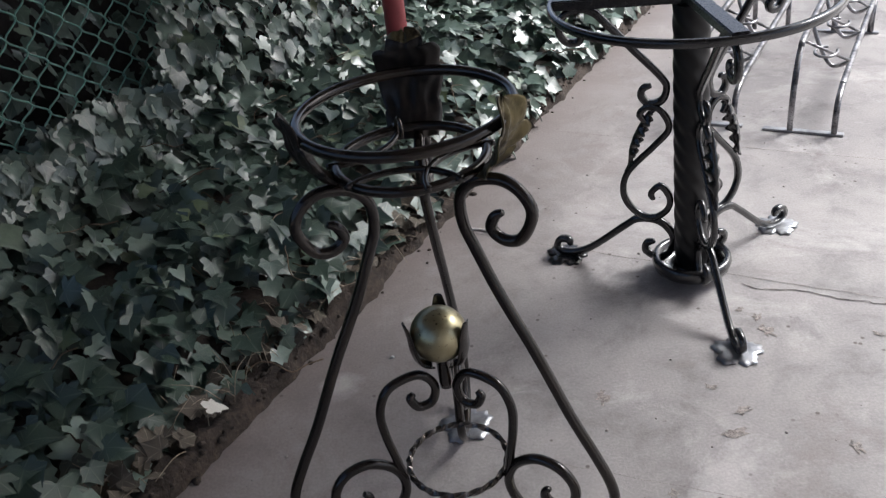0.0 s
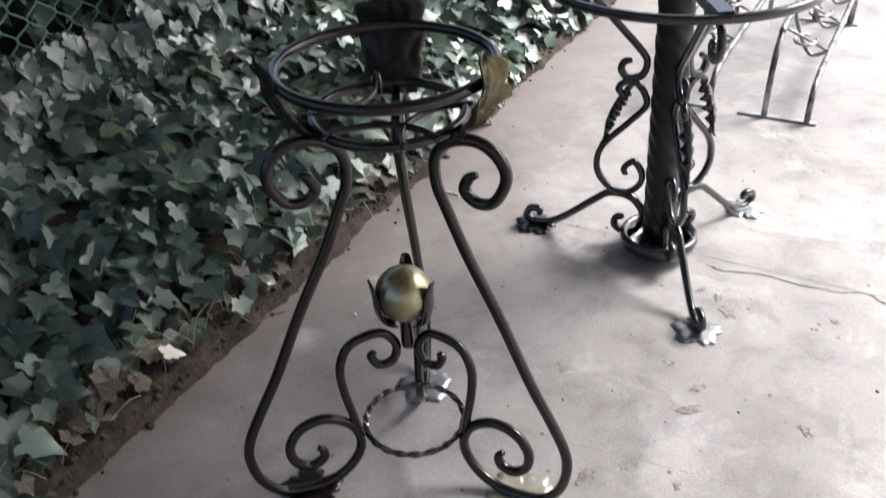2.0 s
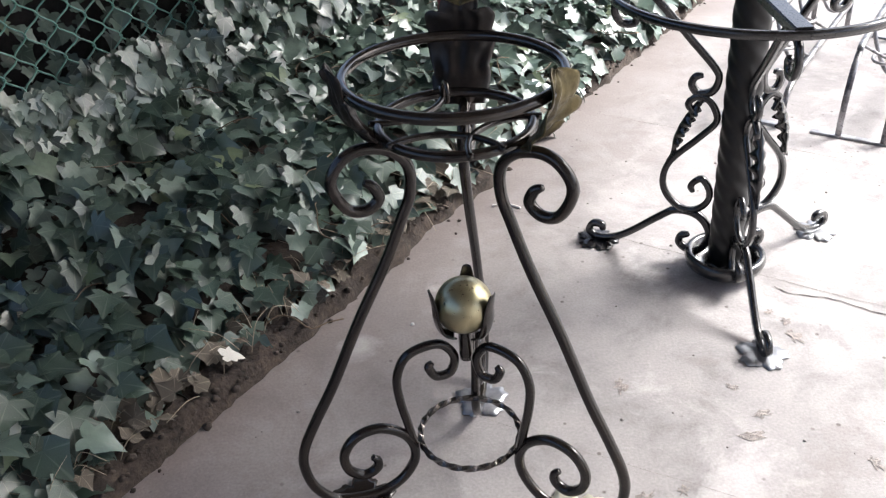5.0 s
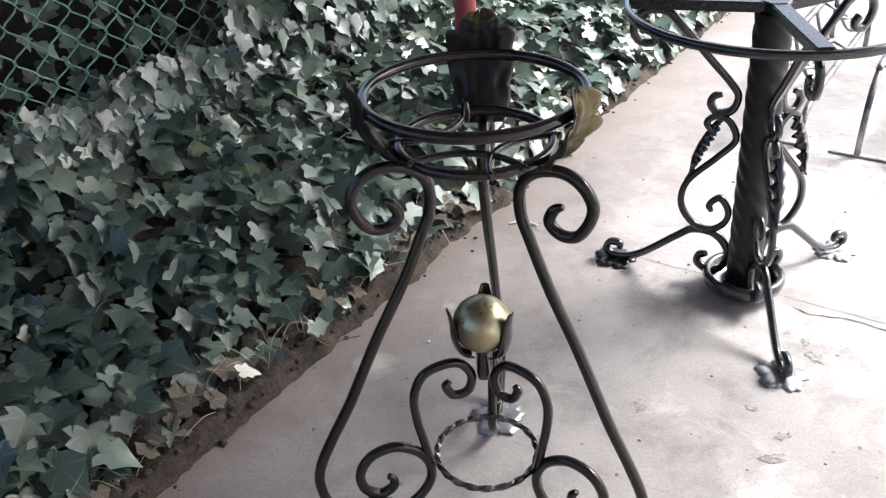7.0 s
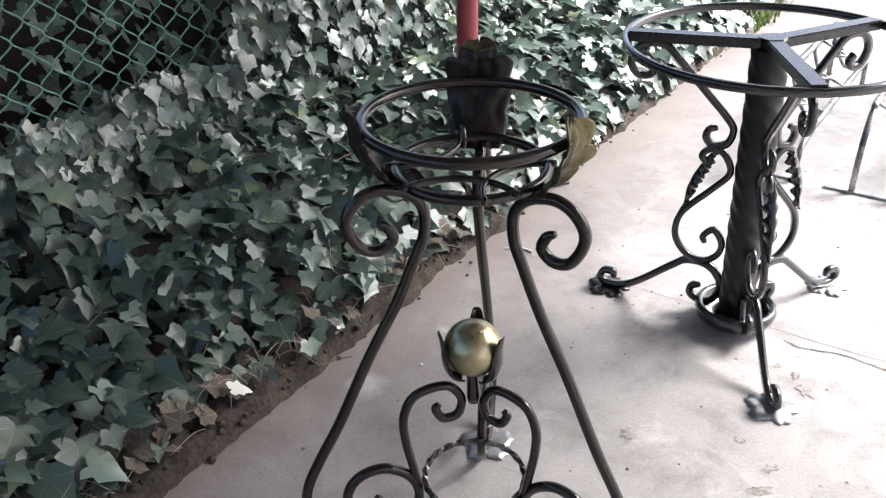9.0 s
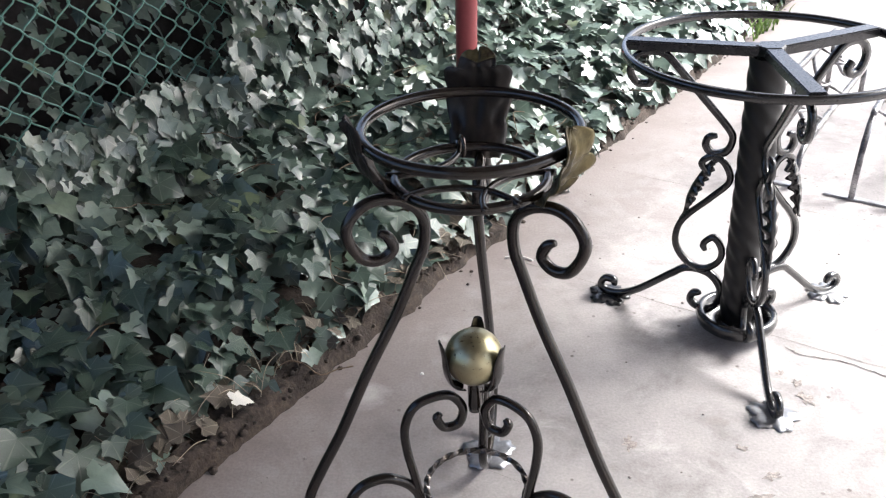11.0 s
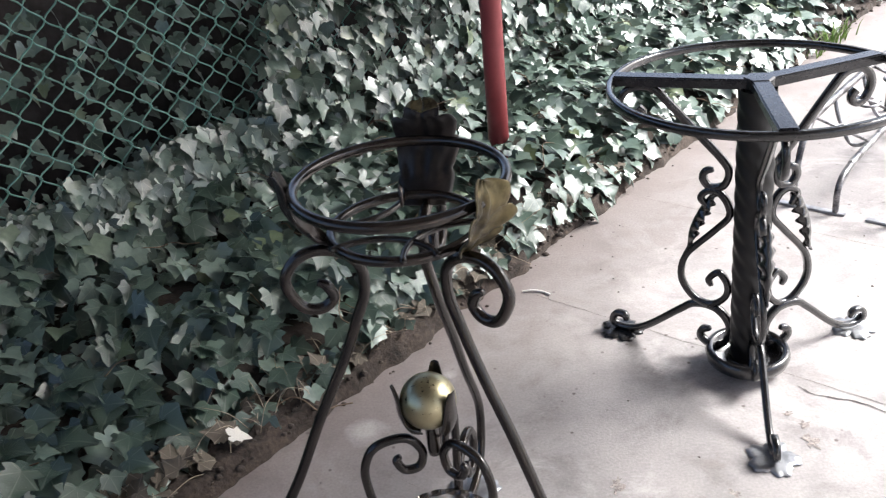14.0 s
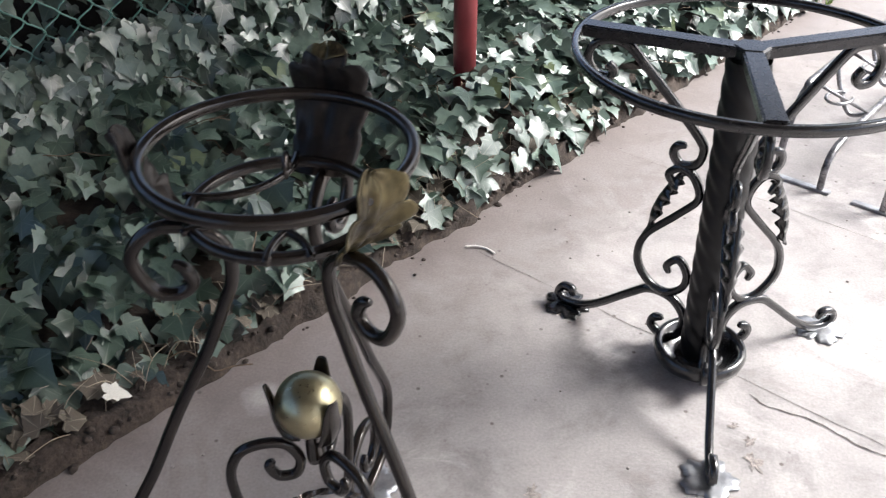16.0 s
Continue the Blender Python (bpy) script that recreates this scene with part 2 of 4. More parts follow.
def sweep(path, radius, sides=10, closed=False, twist=0.0, square=0.0, flat=1.0, up=(0, 0, 1)):
    """A bar along a path. radius: a number or a function of 0..1; square: 0 round, 1 square; flat: width over height."""
    p = np.array(path, float)
    n = len(p)
    if closed:
        tan = np.roll(p, -1, 0) - np.roll(p, 1, 0)
    else:
        tan = np.gradient(p, axis=0)
    tan /= np.linalg.norm(tan, axis=1)[:, None]
    ref = np.array(up, float)
    if abs(tan[0] @ ref) > 0.95:
        ref = np.array((1.0, 0, 0))
    side = np.cross(tan[0], ref)
    side /= np.linalg.norm(side)
    verts, faces = [], []
    for i in range(n):
        side = side - tan[i] * (side @ tan[i])
        side /= np.linalg.norm(side)
        top = np.cross(side, tan[i])
        t = i / (n if closed else n - 1)
        r = radius(t) if callable(radius) else radius
        for k in range(sides):
            a = 2 * math.pi * k / sides + (math.pi / 4 if sides == 4 else 0)
            c, s = math.cos(a), math.sin(a)
            q = (1 - square) + square / max(abs(c), abs(s))
            b = twist * t * 2 * math.pi
            x, y = q * (c * math.cos(b) - s * math.sin(b)) * flat, q * (c * math.sin(b) + s * math.cos(b))
            verts.append(p[i] + r * (x * side + y * top))
    for i in range(n if closed else n - 1):
        for k in range(sides):
            j, l = (i + 1) % n, (k + 1) % sides
            faces.append((i * sides + k, i * sides + l, j * sides + l, j * sides + k))
    if not closed:
        for base, order in ((0, -1), ((n - 1) * sides, 1)):
            faces.append([base + k for k in range(sides)][::order])
    return verts, faces


def joined(*pieces):
    verts, faces = [], []
    for v, f in pieces:
        n = len(verts)
        verts += list(v)
        faces += [[n + i for i in q] for q in f]
    return verts, faces


def lathe(profile, sides=32, twist=None):
    """A turned body from (radius, height) pairs; twist(k, z) may change the radius."""
    verts, faces = [], []
    for r, z in profile:
        for k in range(sides):
            a = 2 * math.pi * k / sides
            q = r * (twist(a, z) if twist else 1)
            verts.append((q * math.cos(a), q * math.sin(a), z))
    for i in range(len(profile) - 1):
        for k in range(sides):
            l = (k + 1) % sides
            faces.append((i * sides + k, i * sides + l, (i + 1) * sides + l, (i + 1) * sides + k))
    return verts, faces


def box(x0, x1, y0, y1, z0, z1, bevel=0.0):
    bm = bmesh.new()
    bmesh.ops.create_cube(bm, size=1)
    for v in bm.verts:
        v.co = Vector(((x0 + x1) / 2 + v.co.x * (x1 - x0), (y0 + y1) / 2 + v.co.y * (y1 - y0), (z0 + z1) / 2 + v.co.z * (z1 - z0)))
    if bevel:
        bmesh.ops.bevel(bm, geom=list(bm.edges), offset=bevel, segments=2, affect="EDGES")
    bm.verts.ensure_lookup_table()
    out = [v.co.copy() for v in bm.verts], [[v.index for v in f.verts] for f in bm.faces]
    bm.free()
    return out


def radial(points, angle):
    """(r, z) pairs set into the upright plane at that angle (degrees)."""
    c, s = math.cos(radians(angle)), math.sin(radians(angle))
    return [(r * c, r * s, z) for r, z in points]


def sheet_leaf(spine, width, lateral, cup, rows=18, cols=8, thick=0.0022, teeth=5, tooth=0.22, ridge=0.004, end=1.0):
    """A forged sheet leaf along a spine (3D points): half width, toothed edge, cupped across, raised midrib."""
    p = smooth_path(spine, max(2, rows // (len(spine) - 1)))
    n = len(p)
    lat = np.array(lateral, float)
    tan = np.gradient(p, axis=0)
    tan /= np.linalg.norm(tan, axis=1)[:, None]
    verts, faces = [], []
    for i in range(n):
        t = i / (n - 1)
        w = width * (math.sin(math.pi * min(1, 0.08 + (end - 0.08) * t) ** 0.8) ** 0.8 + 0.02)
        w *= 1 - tooth * (0.5 - 0.5 * math.cos(2 * math.pi * teeth * t)) * (1 if t < 0.93 else 0)
        nor = np.cross(lat, tan[i])
        for k in range(cols + 1):
            u = 2 * k / cols - 1
            lift = cup * w * u * u + ridge * (0.5 + 0.5 * math.cos(6 * math.pi * u)) * (1 - t)
            verts.append(p[i] + lat * w * u + nor * lift + tan[i] * (-0.18 * w * abs(u)))
    m = cols + 1
    count = len(verts)
    for i in range(n):
        nor = np.cross(lat, tan[i])
        for k in range(m):
            verts.append(verts[i * m + k] - nor * thick)
    for i in range(n - 1):
        for k in range(cols):
            a, b, c, d = i * m + k, i * m + k + 1, (i + 1) * m + k + 1, (i + 1) * m + k
            faces += [(a, b, c, d), (count + d, count + c, count + b, count + a)]
    ring = [k for k in range(m)] + [i * m + cols for i in range(1, n)] + [(n - 1) * m + k for k in range(cols - 1, -1, -1)] + [i * m for i in range(n - 2, 0, -1)]
    for a, b in zip(ring, ring[1:] + ring[:1]):
        faces.append((b, a, count + a, count + b))
    return verts, faces


def vine_plate(size, thick=0.004, lobes=5, seed=0):
    """A flat forged vine-leaf plate with round lobes and a wavy face."""
    rnd = random.Random(seed)
    verts, faces, n, rings = [(0, 0, thick + 0.002)], [], 60, 4
    for q in range(1, rings + 1):
        for k in range(n):
            a = 2 * math.pi * k / n
            r = size * (0.62 + 0.30 * abs(math.cos(lobes * a / 2)) ** 0.7 + 0.06 * math.cos(15 * a + seed)) * q / rings
            z = thick + 0.0015 * math.sin(3 * a + seed) * (q / rings) ** 2 + (0.002 if q < rings else 0)
            verts.append((r * math.cos(a), r * math.sin(a), z))
    for k in range(n):
        faces.append((0, 1 + k, 1 + (k + 1) % n))
        for q in range(rings - 1):
            a, b = 1 + q * n + k, 1 + q * n + (k + 1) % n
            faces.append((a, a + n, b + n, b))
        faces.append((1 + (rings - 1) * n + k, len(verts) + k, len(verts) + (k + 1) % n, 1 + (rings - 1) * n + (k + 1) % n))
    edge = [(x, y, max(0.0005, z - thick)) for x, y, z in verts[1 + (rings - 1) * n:]]
    low = len(verts)
    verts += edge
    faces.append([low + k for k in range(n)][::-1])
    return verts, faces


# ---- the setting ----
EDGE0, ALONG, INTO = Vector((-0.30, 0.60, 0)), Vector((0.505, 0.863, 0)), Vector((-0.863, 0.505, 0))


def bed(s, d, z=0.0):
    """A place by the planting bed: s along its edge, d into it."""
    p = EDGE0 + s * ALONG + d * INTO
    return Vector((p.x, p.y, z))


def lumps(x, y, scale=1.0, seed=0.0):
    return noise.noise(Vector((x * scale + seed, y * scale - seed, seed)))


# open land all round, out to the horizon
tagged(link("ground", [(-400, -400, -0.08), (400, -400, -0.08), (400, 400, -0.08), (-400, 400, -0.08)], [(0, 1, 2, 3)], FIELD), "bare dry earth around the paved yard", "ground", kind="structure")


def slab():
    a, b, c, d = bed(-8, 0.01), bed(16, 0.01), bed(16, -14), bed(-8, -14)
    top = [(p.x, p.y, 0) for p in (a, b, c, d)]
    low = [(p.x, p.y, -0.075) for p in (a, b, c, d)]
    return top + low, [(3, 2, 1, 0), (4, 5, 6, 7), (0, 1, 5, 4), (1, 2, 6, 5), (2, 3, 7, 6), (3, 0, 4, 7)]


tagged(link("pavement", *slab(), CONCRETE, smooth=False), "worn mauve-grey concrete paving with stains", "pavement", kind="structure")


def joint(x0, y0, x1, y1, width, seed):
    """A cracked joint filled with dirt, a wavering strip on the slab."""
    n, verts, faces = 60, [], []
    dx, dy = x1 - x0, y1 - y0
    l = math.hypot(dx, dy)
    for i in range(n + 1):
        t = i / n
        off = 0.012 * lumps(t * l * 3, 0, 1, seed) + 0.006 * lumps(t * l * 14, 0, 1, seed + 3)
        w = width * (0.55 + 0.9 * abs(lumps(t * l * 8, 2, 1, seed)))
        x, y = x0 + dx * t - dy / l * off, y0 + dy * t + dx / l * off
        for s in (-1, 1):
            verts.append((x - dy / l * w * s, y + dx / l * w * s, 0.0012))
    for i in range(n):
        faces.append((2 * i, 2 * i + 2, 2 * i + 3, 2 * i + 1))
    return verts, faces


for k, (a, b, w) in enumerate((((0.07, 1.03), (2.6, -0.45), 0.0013), ((-0.27, 0.29), (1.9, -0.75), 0.0005), ((0.42, 1.67), (3.2, 0.1), 0.0012))):
    tagged(link("trim_%d" % (k + 1), *joint(*a, *b, w, 5.0 + k * 7), JOINT), "thin dirt-filled cracked joint in the concrete", "joint", kind="structure")


def crack(bends, width):
    """A jagged hairline crack: a strip on the slab through a few bends, its width uneven."""
    rr = random.Random(4)
    p = smooth_path([(x, y, 0) for x, y in bends], 6)
    verts, faces = [], []
    for i, q in enumerate(p):
        t = p[min(i + 1, len(p) - 1)] - p[max(i - 1, 0)]
        t /= np.linalg.norm(t)
        w, off = width * rr.uniform(0.3, 1.3), 0.0022 * rr.uniform(-1, 1)
        for side in (-1, 1):
            verts.append((q[0] - t[1] * (off + w * side), q[1] + t[0] * (off + w * side), 0.0016))
    for i in range(len(p) - 1):
        faces.append((2 * i, 2 * i + 2, 2 * i + 3, 2 * i + 1))
    return verts, faces


def blot(at, size, seed):
    """A ragged thin patch of dried dirt on the slab."""
    rr = random.Random(seed)
    n, turn, long = 22, rr.uniform(0, 3.1), rr.uniform(1.2, 2.0)
    verts = [(at[0], at[1], 0.0018)]
    for k in range(n):
        a = 2 * math.pi * k / n
        r = size * (0.6 + 0.35 * math.sin(2 * a + seed) * math.sin(3 * a) + rr.uniform(-0.25, 0.25))
        x, y = r * long * math.cos(a), r * math.sin(a)
        verts.append((at[0] + x * math.cos(turn) - y * math.sin(turn), at[1] + x * math.sin(turn) + y * math.cos(turn), 0.0012))
    return verts, [(0, 1 + k, 1 + (k + 1) % n) for k in range(n)]


CRACK_DIRT = earth("crack_dirt", (0.06, 0.05, 0.048), (0.17, 0.145, 0.14), 40.0)
BLOT_DIRT = earth("blot_dirt", (0.23, 0.2, 0.192), (0.36, 0.325, 0.315), 35.0)
tagged(link("trim_4", *crack([(0.741, 0.597), (0.774, 0.564), (0.864, 0.538), (0.941, 0.483), (0.989, 0.467), (1.009, 0.449), (1.074, 0.44), (1.103, 0.393), (1.178, 0.352)], 0.0017), CRACK_DIRT), "jagged dark crack across the concrete", "crack", kind="structure")
for k, at in enumerate([(0.554, 0.231), (0.591, 0.148), (0.553, 0.092), (0.702, 0.496), (0.728, 0.459), (0.731, 0.397), (0.963, 0.338), (0.394, -0.052), (0.32, -0.074), (0.482, -0.106), (0.766, 0.016), (0.315, 0.243)]):
    tagged(link("dirt_patch", *blot(at, 0.011 + 0.005 * (k % 3), k), BLOT_DIRT), "small dried dirt patch stuck to the concrete", "dirt patch", "dirt patches on the paving")


def bed_height(s, d):
    return 0.035 + 0.05 * min(1, max(0, d / 0.5)) + 0.02 * lumps(s * 6, d * 6, 1, 4.0)


def soil_bed():
    ns, nd, verts, faces = 150, 28, [], []
    for i in range(ns + 1):
        for j in range(nd + 1):
            s, d = -2.4 + 12.4 * i / ns, 0.03 + 1.55 * j / nd
            verts.append(bed(s, d, bed_height(s, d)))
    for i in range(ns):
        for j in range(nd):
            a = i * (nd + 1) + j
            faces.append((a, a + nd + 1, a + nd + 2, a + 1))
    return verts, faces


tagged(link("planting_bed", *soil_bed(), SOIL), "dark brown earth bed under the ivy", "soil", kind="structure")


def kerb():
    """The crumbling earth and mortar edge of the bed, rough on top and in outline."""
    ns, section, verts, faces = 620, 9, [], []
    for i in range(ns + 1):
        s = -2.4 + 12.4 * i / ns
        wav = 0.022 * lumps(s * 4, 0, 1, 1.0) + 0.018 * lumps(s * 13, 0, 1, 2.0) + 0.011 * lumps(s * 38, 0, 1, 8.0)
        h = 0.046 + 0.016 * lumps(s * 5, 3, 1, 3.0) + 0.012 * lumps(s * 24, 3, 1, 6.0)
        for k in range(section):
            t = k / (section - 1)
            d = -0.012 + wav * (1 - t) + 0.105 * t
            z = -0.004 + (h + 0.022 * lumps(s * 34, t * 5, 1, 9.0)) * min(1, math.sin(min(1, t * 4.0) * math.pi / 2)) + 0.008 * t
            verts.append(bed(s, d, max(z, -0.004)))
    for i in range(ns):
        for k in range(section - 1):
            a = i * section + k
            faces.append((a, a + section, a + section + 1, a + 1))
    return verts, faces


tagged(link("kerb", *kerb(), KERB), "crumbling brown earth and mortar edge of the bed", "kerb", kind="structure")


def wall_between(p, q, thick, z0, z1):
    d = (q - p).normalized()
    o = Vector((-d.y, d.x, 0)) * thick
    ring = [p, q, q + o, p + o]
    v = [(a.x, a.y, z0) for a in ring] + [(a.x, a.y, z1) for a in ring]
    return v, [(3, 2, 1, 0), (4, 5, 6, 7), (0, 1, 5, 4), (1, 2, 6, 5), (2, 3, 7, 6), (3, 0, 4, 7)]


# near-black sheet that closes the gap behind the netting
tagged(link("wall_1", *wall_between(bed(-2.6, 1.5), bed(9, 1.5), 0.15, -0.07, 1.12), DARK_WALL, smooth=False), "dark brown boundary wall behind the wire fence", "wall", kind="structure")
# unseen wall, added to hold back low sky and bounce fill onto the ivy
tagged(link("wall_2", *wall_between(Vector((2.9, -2.4, 0)), Vector((-0.75, -2.4, 0)), 0.15, -0.07, 2.7), PLASTER, smooth=False), "plain plastered house wall behind the yard", "wall", kind="structure")

# an unseen roof, added to shade the near part of the yard
def roof():
    g, h = Vector((0.92, 0.39, 0)), Vector((-0.39, 0.92, 0))
    low = [g * a + h * b for a, b in ((-2.3, -3.2), (2.35, -3.2), (3.3, 3.9), (-2.3, 3.9))]
    v = [(p.x, p.y, 2.55) for p in low] + [(p.x, p.y, 2.62) for p in low]
    return v, [(3, 2, 1, 0), (4, 5, 6, 7), (0, 1, 5, 4), (1, 2, 6, 5), (2, 3, 7, 6), (3, 0, 4, 7)]


tagged(link("roof", *roof(), ROOFING, smooth=False), "plain grey roof over the near part of the yard", "roof", kind="structure")

# ---- plant stand ----
STAND = thing("plant_stand", (0, 0, 0), "tall three-legged bronze-black wrought iron plant stand with scrolls", "plant stand")
LEGS = (-31.7, -161.6, 84.5)           # the three legs' directions
UP_R, UP_Z, LOW_R, LOW_Z = 0.161, 0.814, 0.115, 0.737


def circle(r, z, n=96, c=(0, 0)):
    return [(c[0] + r * math.cos(2 * math.pi * k / n), c[1] + r * math.sin(2 * math.pi * k / n), z) for k in range(n)]


link("upper_ring", *sweep(circle(UP_R, UP_Z), 0.0085, 12, True, square=0.25), BRONZE, STAND)
link("lower_ring", *sweep(circle(LOW_R, LOW_Z), 0.0078, 12, True, square=0.25), BRONZE, STAND)

# one leg: a curl at the top, a long splayed shaft, a wide curl at the foot
LEG_BENDS = [(0.147, 0.664), (0.133, 0.655), (0.126, 0.633), (0.146, 0.617), (0.173, 0.623), (0.192, 0.654), (0.194, 0.681), (0.175, 0.707), (0.146, 0.719), (0.111, 0.713), (0.085, 0.694), (0.075, 0.668), (0.078, 0.630), (0.092, 0.595), (0.126, 0.517), (0.182, 0.410), (0.236, 0.295), (0.276, 0.222), (0.302, 0.168), (0.309, 0.124), (0.297, 0.068), (0.265, 0.026), (0.221, 0.013), (0.175, 0.013), (0.136, 0.033), (0.110, 0.070), (0.108, 0.110), (0.128, 0.147), (0.169, 0.171), (0.212, 0.162), (0.236, 0.128), (0.232, 0.090), (0.206, 0.067), (0.182, 0.075), (0.177, 0.093), (0.186, 0.105)]
path = smooth_path(radial(LEG_BENDS, 0), 7)
leg0 = link("leg", *sweep(path, lambda t: 0.0092 * min(1, 0.55 + 14 * t, 0.6 + 9 * (1 - t)), 12, square=0.2, up=(0, 1, 0)), BRONZE, STAND)
# the inner S between the foot curl and the ball
S_BENDS = [(0.106, 0.112), (0.115, 0.165), (0.125, 0.222), (0.127, 0.275), (0.110, 0.316), (0.078, 0.331), (0.043, 0.328), (0.022, 0.296), (0.030, 0.264), (0.056, 0.261), (0.069, 0.283), (0.062, 0.293)]
scroll0 = link("scroll", *sweep(smooth_path(radial(S_BENDS, 0), 8), lambda t: 0.0082 * min(1, 0.6 + 5 * (1 - t)), 12, square=0.2, up=(0, 1, 0)), BRONZE, STAND)
# petals that hold the ball
PETAL = [(0.020, 0.0, 0.338), (0.042, 0.0, 0.351), (0.0535, 0.0, 0.380), (0.056, 0.0, 0.412), (0.061, 0.0, 0.444)]
petal0 = link("petal", *sheet_leaf(PETAL, 0.019, (0, 1, 0), -0.35, 24, 8, teeth=1, tooth=0.0, ridge=0.0015, end=0.9), BRONZE, STAND, "dark pointed iron petal")
# broad leaves outside the rings
LEAF = [(0.116, 0, 0.722), (0.136, 0, 0.744), (0.153, 0, 0.770), (0.165, 0, 0.793), (0.170, 0, 0.820), (0.164, 0, 0.845)]
TALL_LEAF = [(0.112, 0, 0.716), (0.140, 0, 0.742), (0.168, 0, 0.778), (0.177, 0, 0.808), (0.172, 0, 0.838), (0.171, 0, 0.856), (0.184, 0, 0.873)]
SIDE_LEAF = [(0.120, 0, 0.724), (0.141, 0, 0.742), (0.162, 0, 0.766), (0.175, 0, 0.795), (0.180, 0, 0.825), (0.186, 0, 0.848)]


def forged_leaf(spine, half, cup, lobes, start=0.0, stop=1.0, thick=0.0024, seed=1, neck=False):
    """A hammered vine leaf along a spine: lobes that slant forwards, a raised midrib with side veins, a crinkled face. start, stop: the stretch of it."""
    p = smooth_path(spine, 12)
    tan = np.gradient(p, axis=0)
    tan /= np.linalg.norm(tan, axis=1)[:, None]
    full = len(p) - 1
    i0, i1 = int(full * start), int(full * stop)
    cols, lat, top, nors = 20, np.array((0, 1.0, 0)), [], []
    for i in range(i0, i1 + 1):
        t = i / full
        body = half * min(1, 0.25 + 3.2 * t) * (1 - 0.55 * max(0, (t - 0.5) / 0.5)) * min(1, (1.0001 - t) * 5.5) ** 0.8
        if neck:
            body = half * float(np.interp(t, (0, 0.25, 0.45, 0.6, 0.7, 0.76, 0.88, 0.95, 1), (0.74, 0.88, 1, 0.98, 0.78, 0.58, 0.46, 0.3, 0.03)))
        nor = np.cross(lat, tan[i])
        for k in range(cols + 1):
            u = 2 * k / cols - 1
            phase = lobes * (t + 0.02 * math.copysign(1, u))
            notch = abs(math.sin(math.pi * phase)) ** 0.55
            w = body * (0.84 + 0.16 * notch if neck else 0.70 + 0.30 * notch)
            vein = 0.5 + 0.5 * math.cos(2 * math.pi * (phase - 0.9 * abs(u)))
            lift = cup * w * u * u + 0.0035 * math.exp(-(u / 0.12) ** 2) - 0.0032 * vein * abs(u) + 0.004 * lumps(t * 7, u * 4, 1, seed * 3.7)
            top.append(p[i] + lat * w * u + nor * lift + tan[i] * (0.012 * abs(u) * notch))
            nors.append(nor)
    n, m = i1 - i0 + 1, cols + 1
    count, faces = len(top), []
    verts = top + [v - q * thick for v, q in zip(top, nors)]
    for i in range(n - 1):
        for k in range(cols):
            a, b, c, d = i * m + k, i * m + k + 1, (i + 1) * m + k + 1, (i + 1) * m + k
            faces += [(a, b, c, d), (count + d, count + c, count + b, count + a)]
    ring = [k for k in range(m)] + [i * m + cols for i in range(1, n)] + [(n - 1) * m + k for k in range(cols - 1, -1, -1)] + [i * m for i in range(n - 2, 0, -1)]
    for a, b in zip(ring, ring[1:] + ring[:1]):
        faces.append((b, a, count + a, count + b))
    return verts, faces


for k, (turn, spine, half, mat, text, cup, lobes) in enumerate(((LEGS[0], LEAF, 0.055, OLD_GOLD, "forged iron leaf rubbed with gold", 0.3, 3), (LEGS[1], SIDE_LEAF, 0.046, LEAF_IRON, "dark forged iron leaf", -0.3, 3), (LEGS[2] + 3, TALL_LEAF, 0.058, LEAF_IRON, "tall dark forged iron leaf", 0.22, 4))):
    o = link("leaf", *forged_leaf(spine, half, cup, lobes, 0.0, 0.86 if k == 2 else 1.0, seed=k + 1, neck=k == 2), mat, STAND, text)
    o.matrix_basis = pose(0, 0, 0, 0, 0, turn)
    if k == 2:
        link("leaf_tip", *forged_leaf(spine, half, cup, lobes, 0.86, 1.0, seed=k + 1, neck=True), OLD_GOLD, o, "leaf tip rubbed with gold")
for ob in (leg0, scroll0, petal0):
    ob.matrix_basis = pose(0, 0, 0, 0, 0, LEGS[0])
    for turn in LEGS[1:]:
        o = again(ob, turn)
        if "label" in ob.keys():
            tagged(o, ob["label"])
# one metal throughout: the pale plates have their reflection put into the colour
for k, (turn, mat, text) in enumerate(zip(LEGS, (SHINE_GOLD, BRONZE, STEEL_SHEEN), ("pale gold vine-leaf foot plate", "dark bronze vine-leaf foot plate", "bare steel vine-leaf foot plate"))):
    o = link("foot_plate", *vine_plate((0.076, 0.066, 0.062)[k], seed=k), mat, STAND, text)
    o.matrix_basis = pose(0, 0, 0, 0, 0, turn) @ pose((0.222, 0.214, 0.206)[k], 0, 0.0005, 0, 0, 40 * k)
    link("rivet", *lathe([(0.010, 0.004), (0.010, 0.012), (0.007, 0.016), (0.0001, 0.017)], 14), BRONZE, STAND).matrix_basis = pose(0, 0, 0, 0, 0, turn) @ pose(0.192, 0.0, 0)
link("twisted_ring", *sweep(circle(0.0925, 0.108, 240), 0.0062, 4, True, twist=5, square=0.0), TWIST_IRON, STAND, "ring of twisted square iron bar").data.polygons.foreach_set("use_smooth", [False] * 960)


def ball(r, z):
    prof = [(max(0.0001, r * math.sin(math.pi * i / 28)), z - r * math.cos(math.pi * i / 28)) for i in range(29)]
    return lathe(prof, 48)


link("ball", *ball(0.0495, 0.402), GOLD, STAND, "brushed gold metal ball")
link("stem", *lathe([(0.0001, 0.285), (0.011, 0.287), (0.012, 0.300), (0.012, 0.36), (0.02, 0.368), (0.0001, 0.37)], 16), BRONZE, STAND)
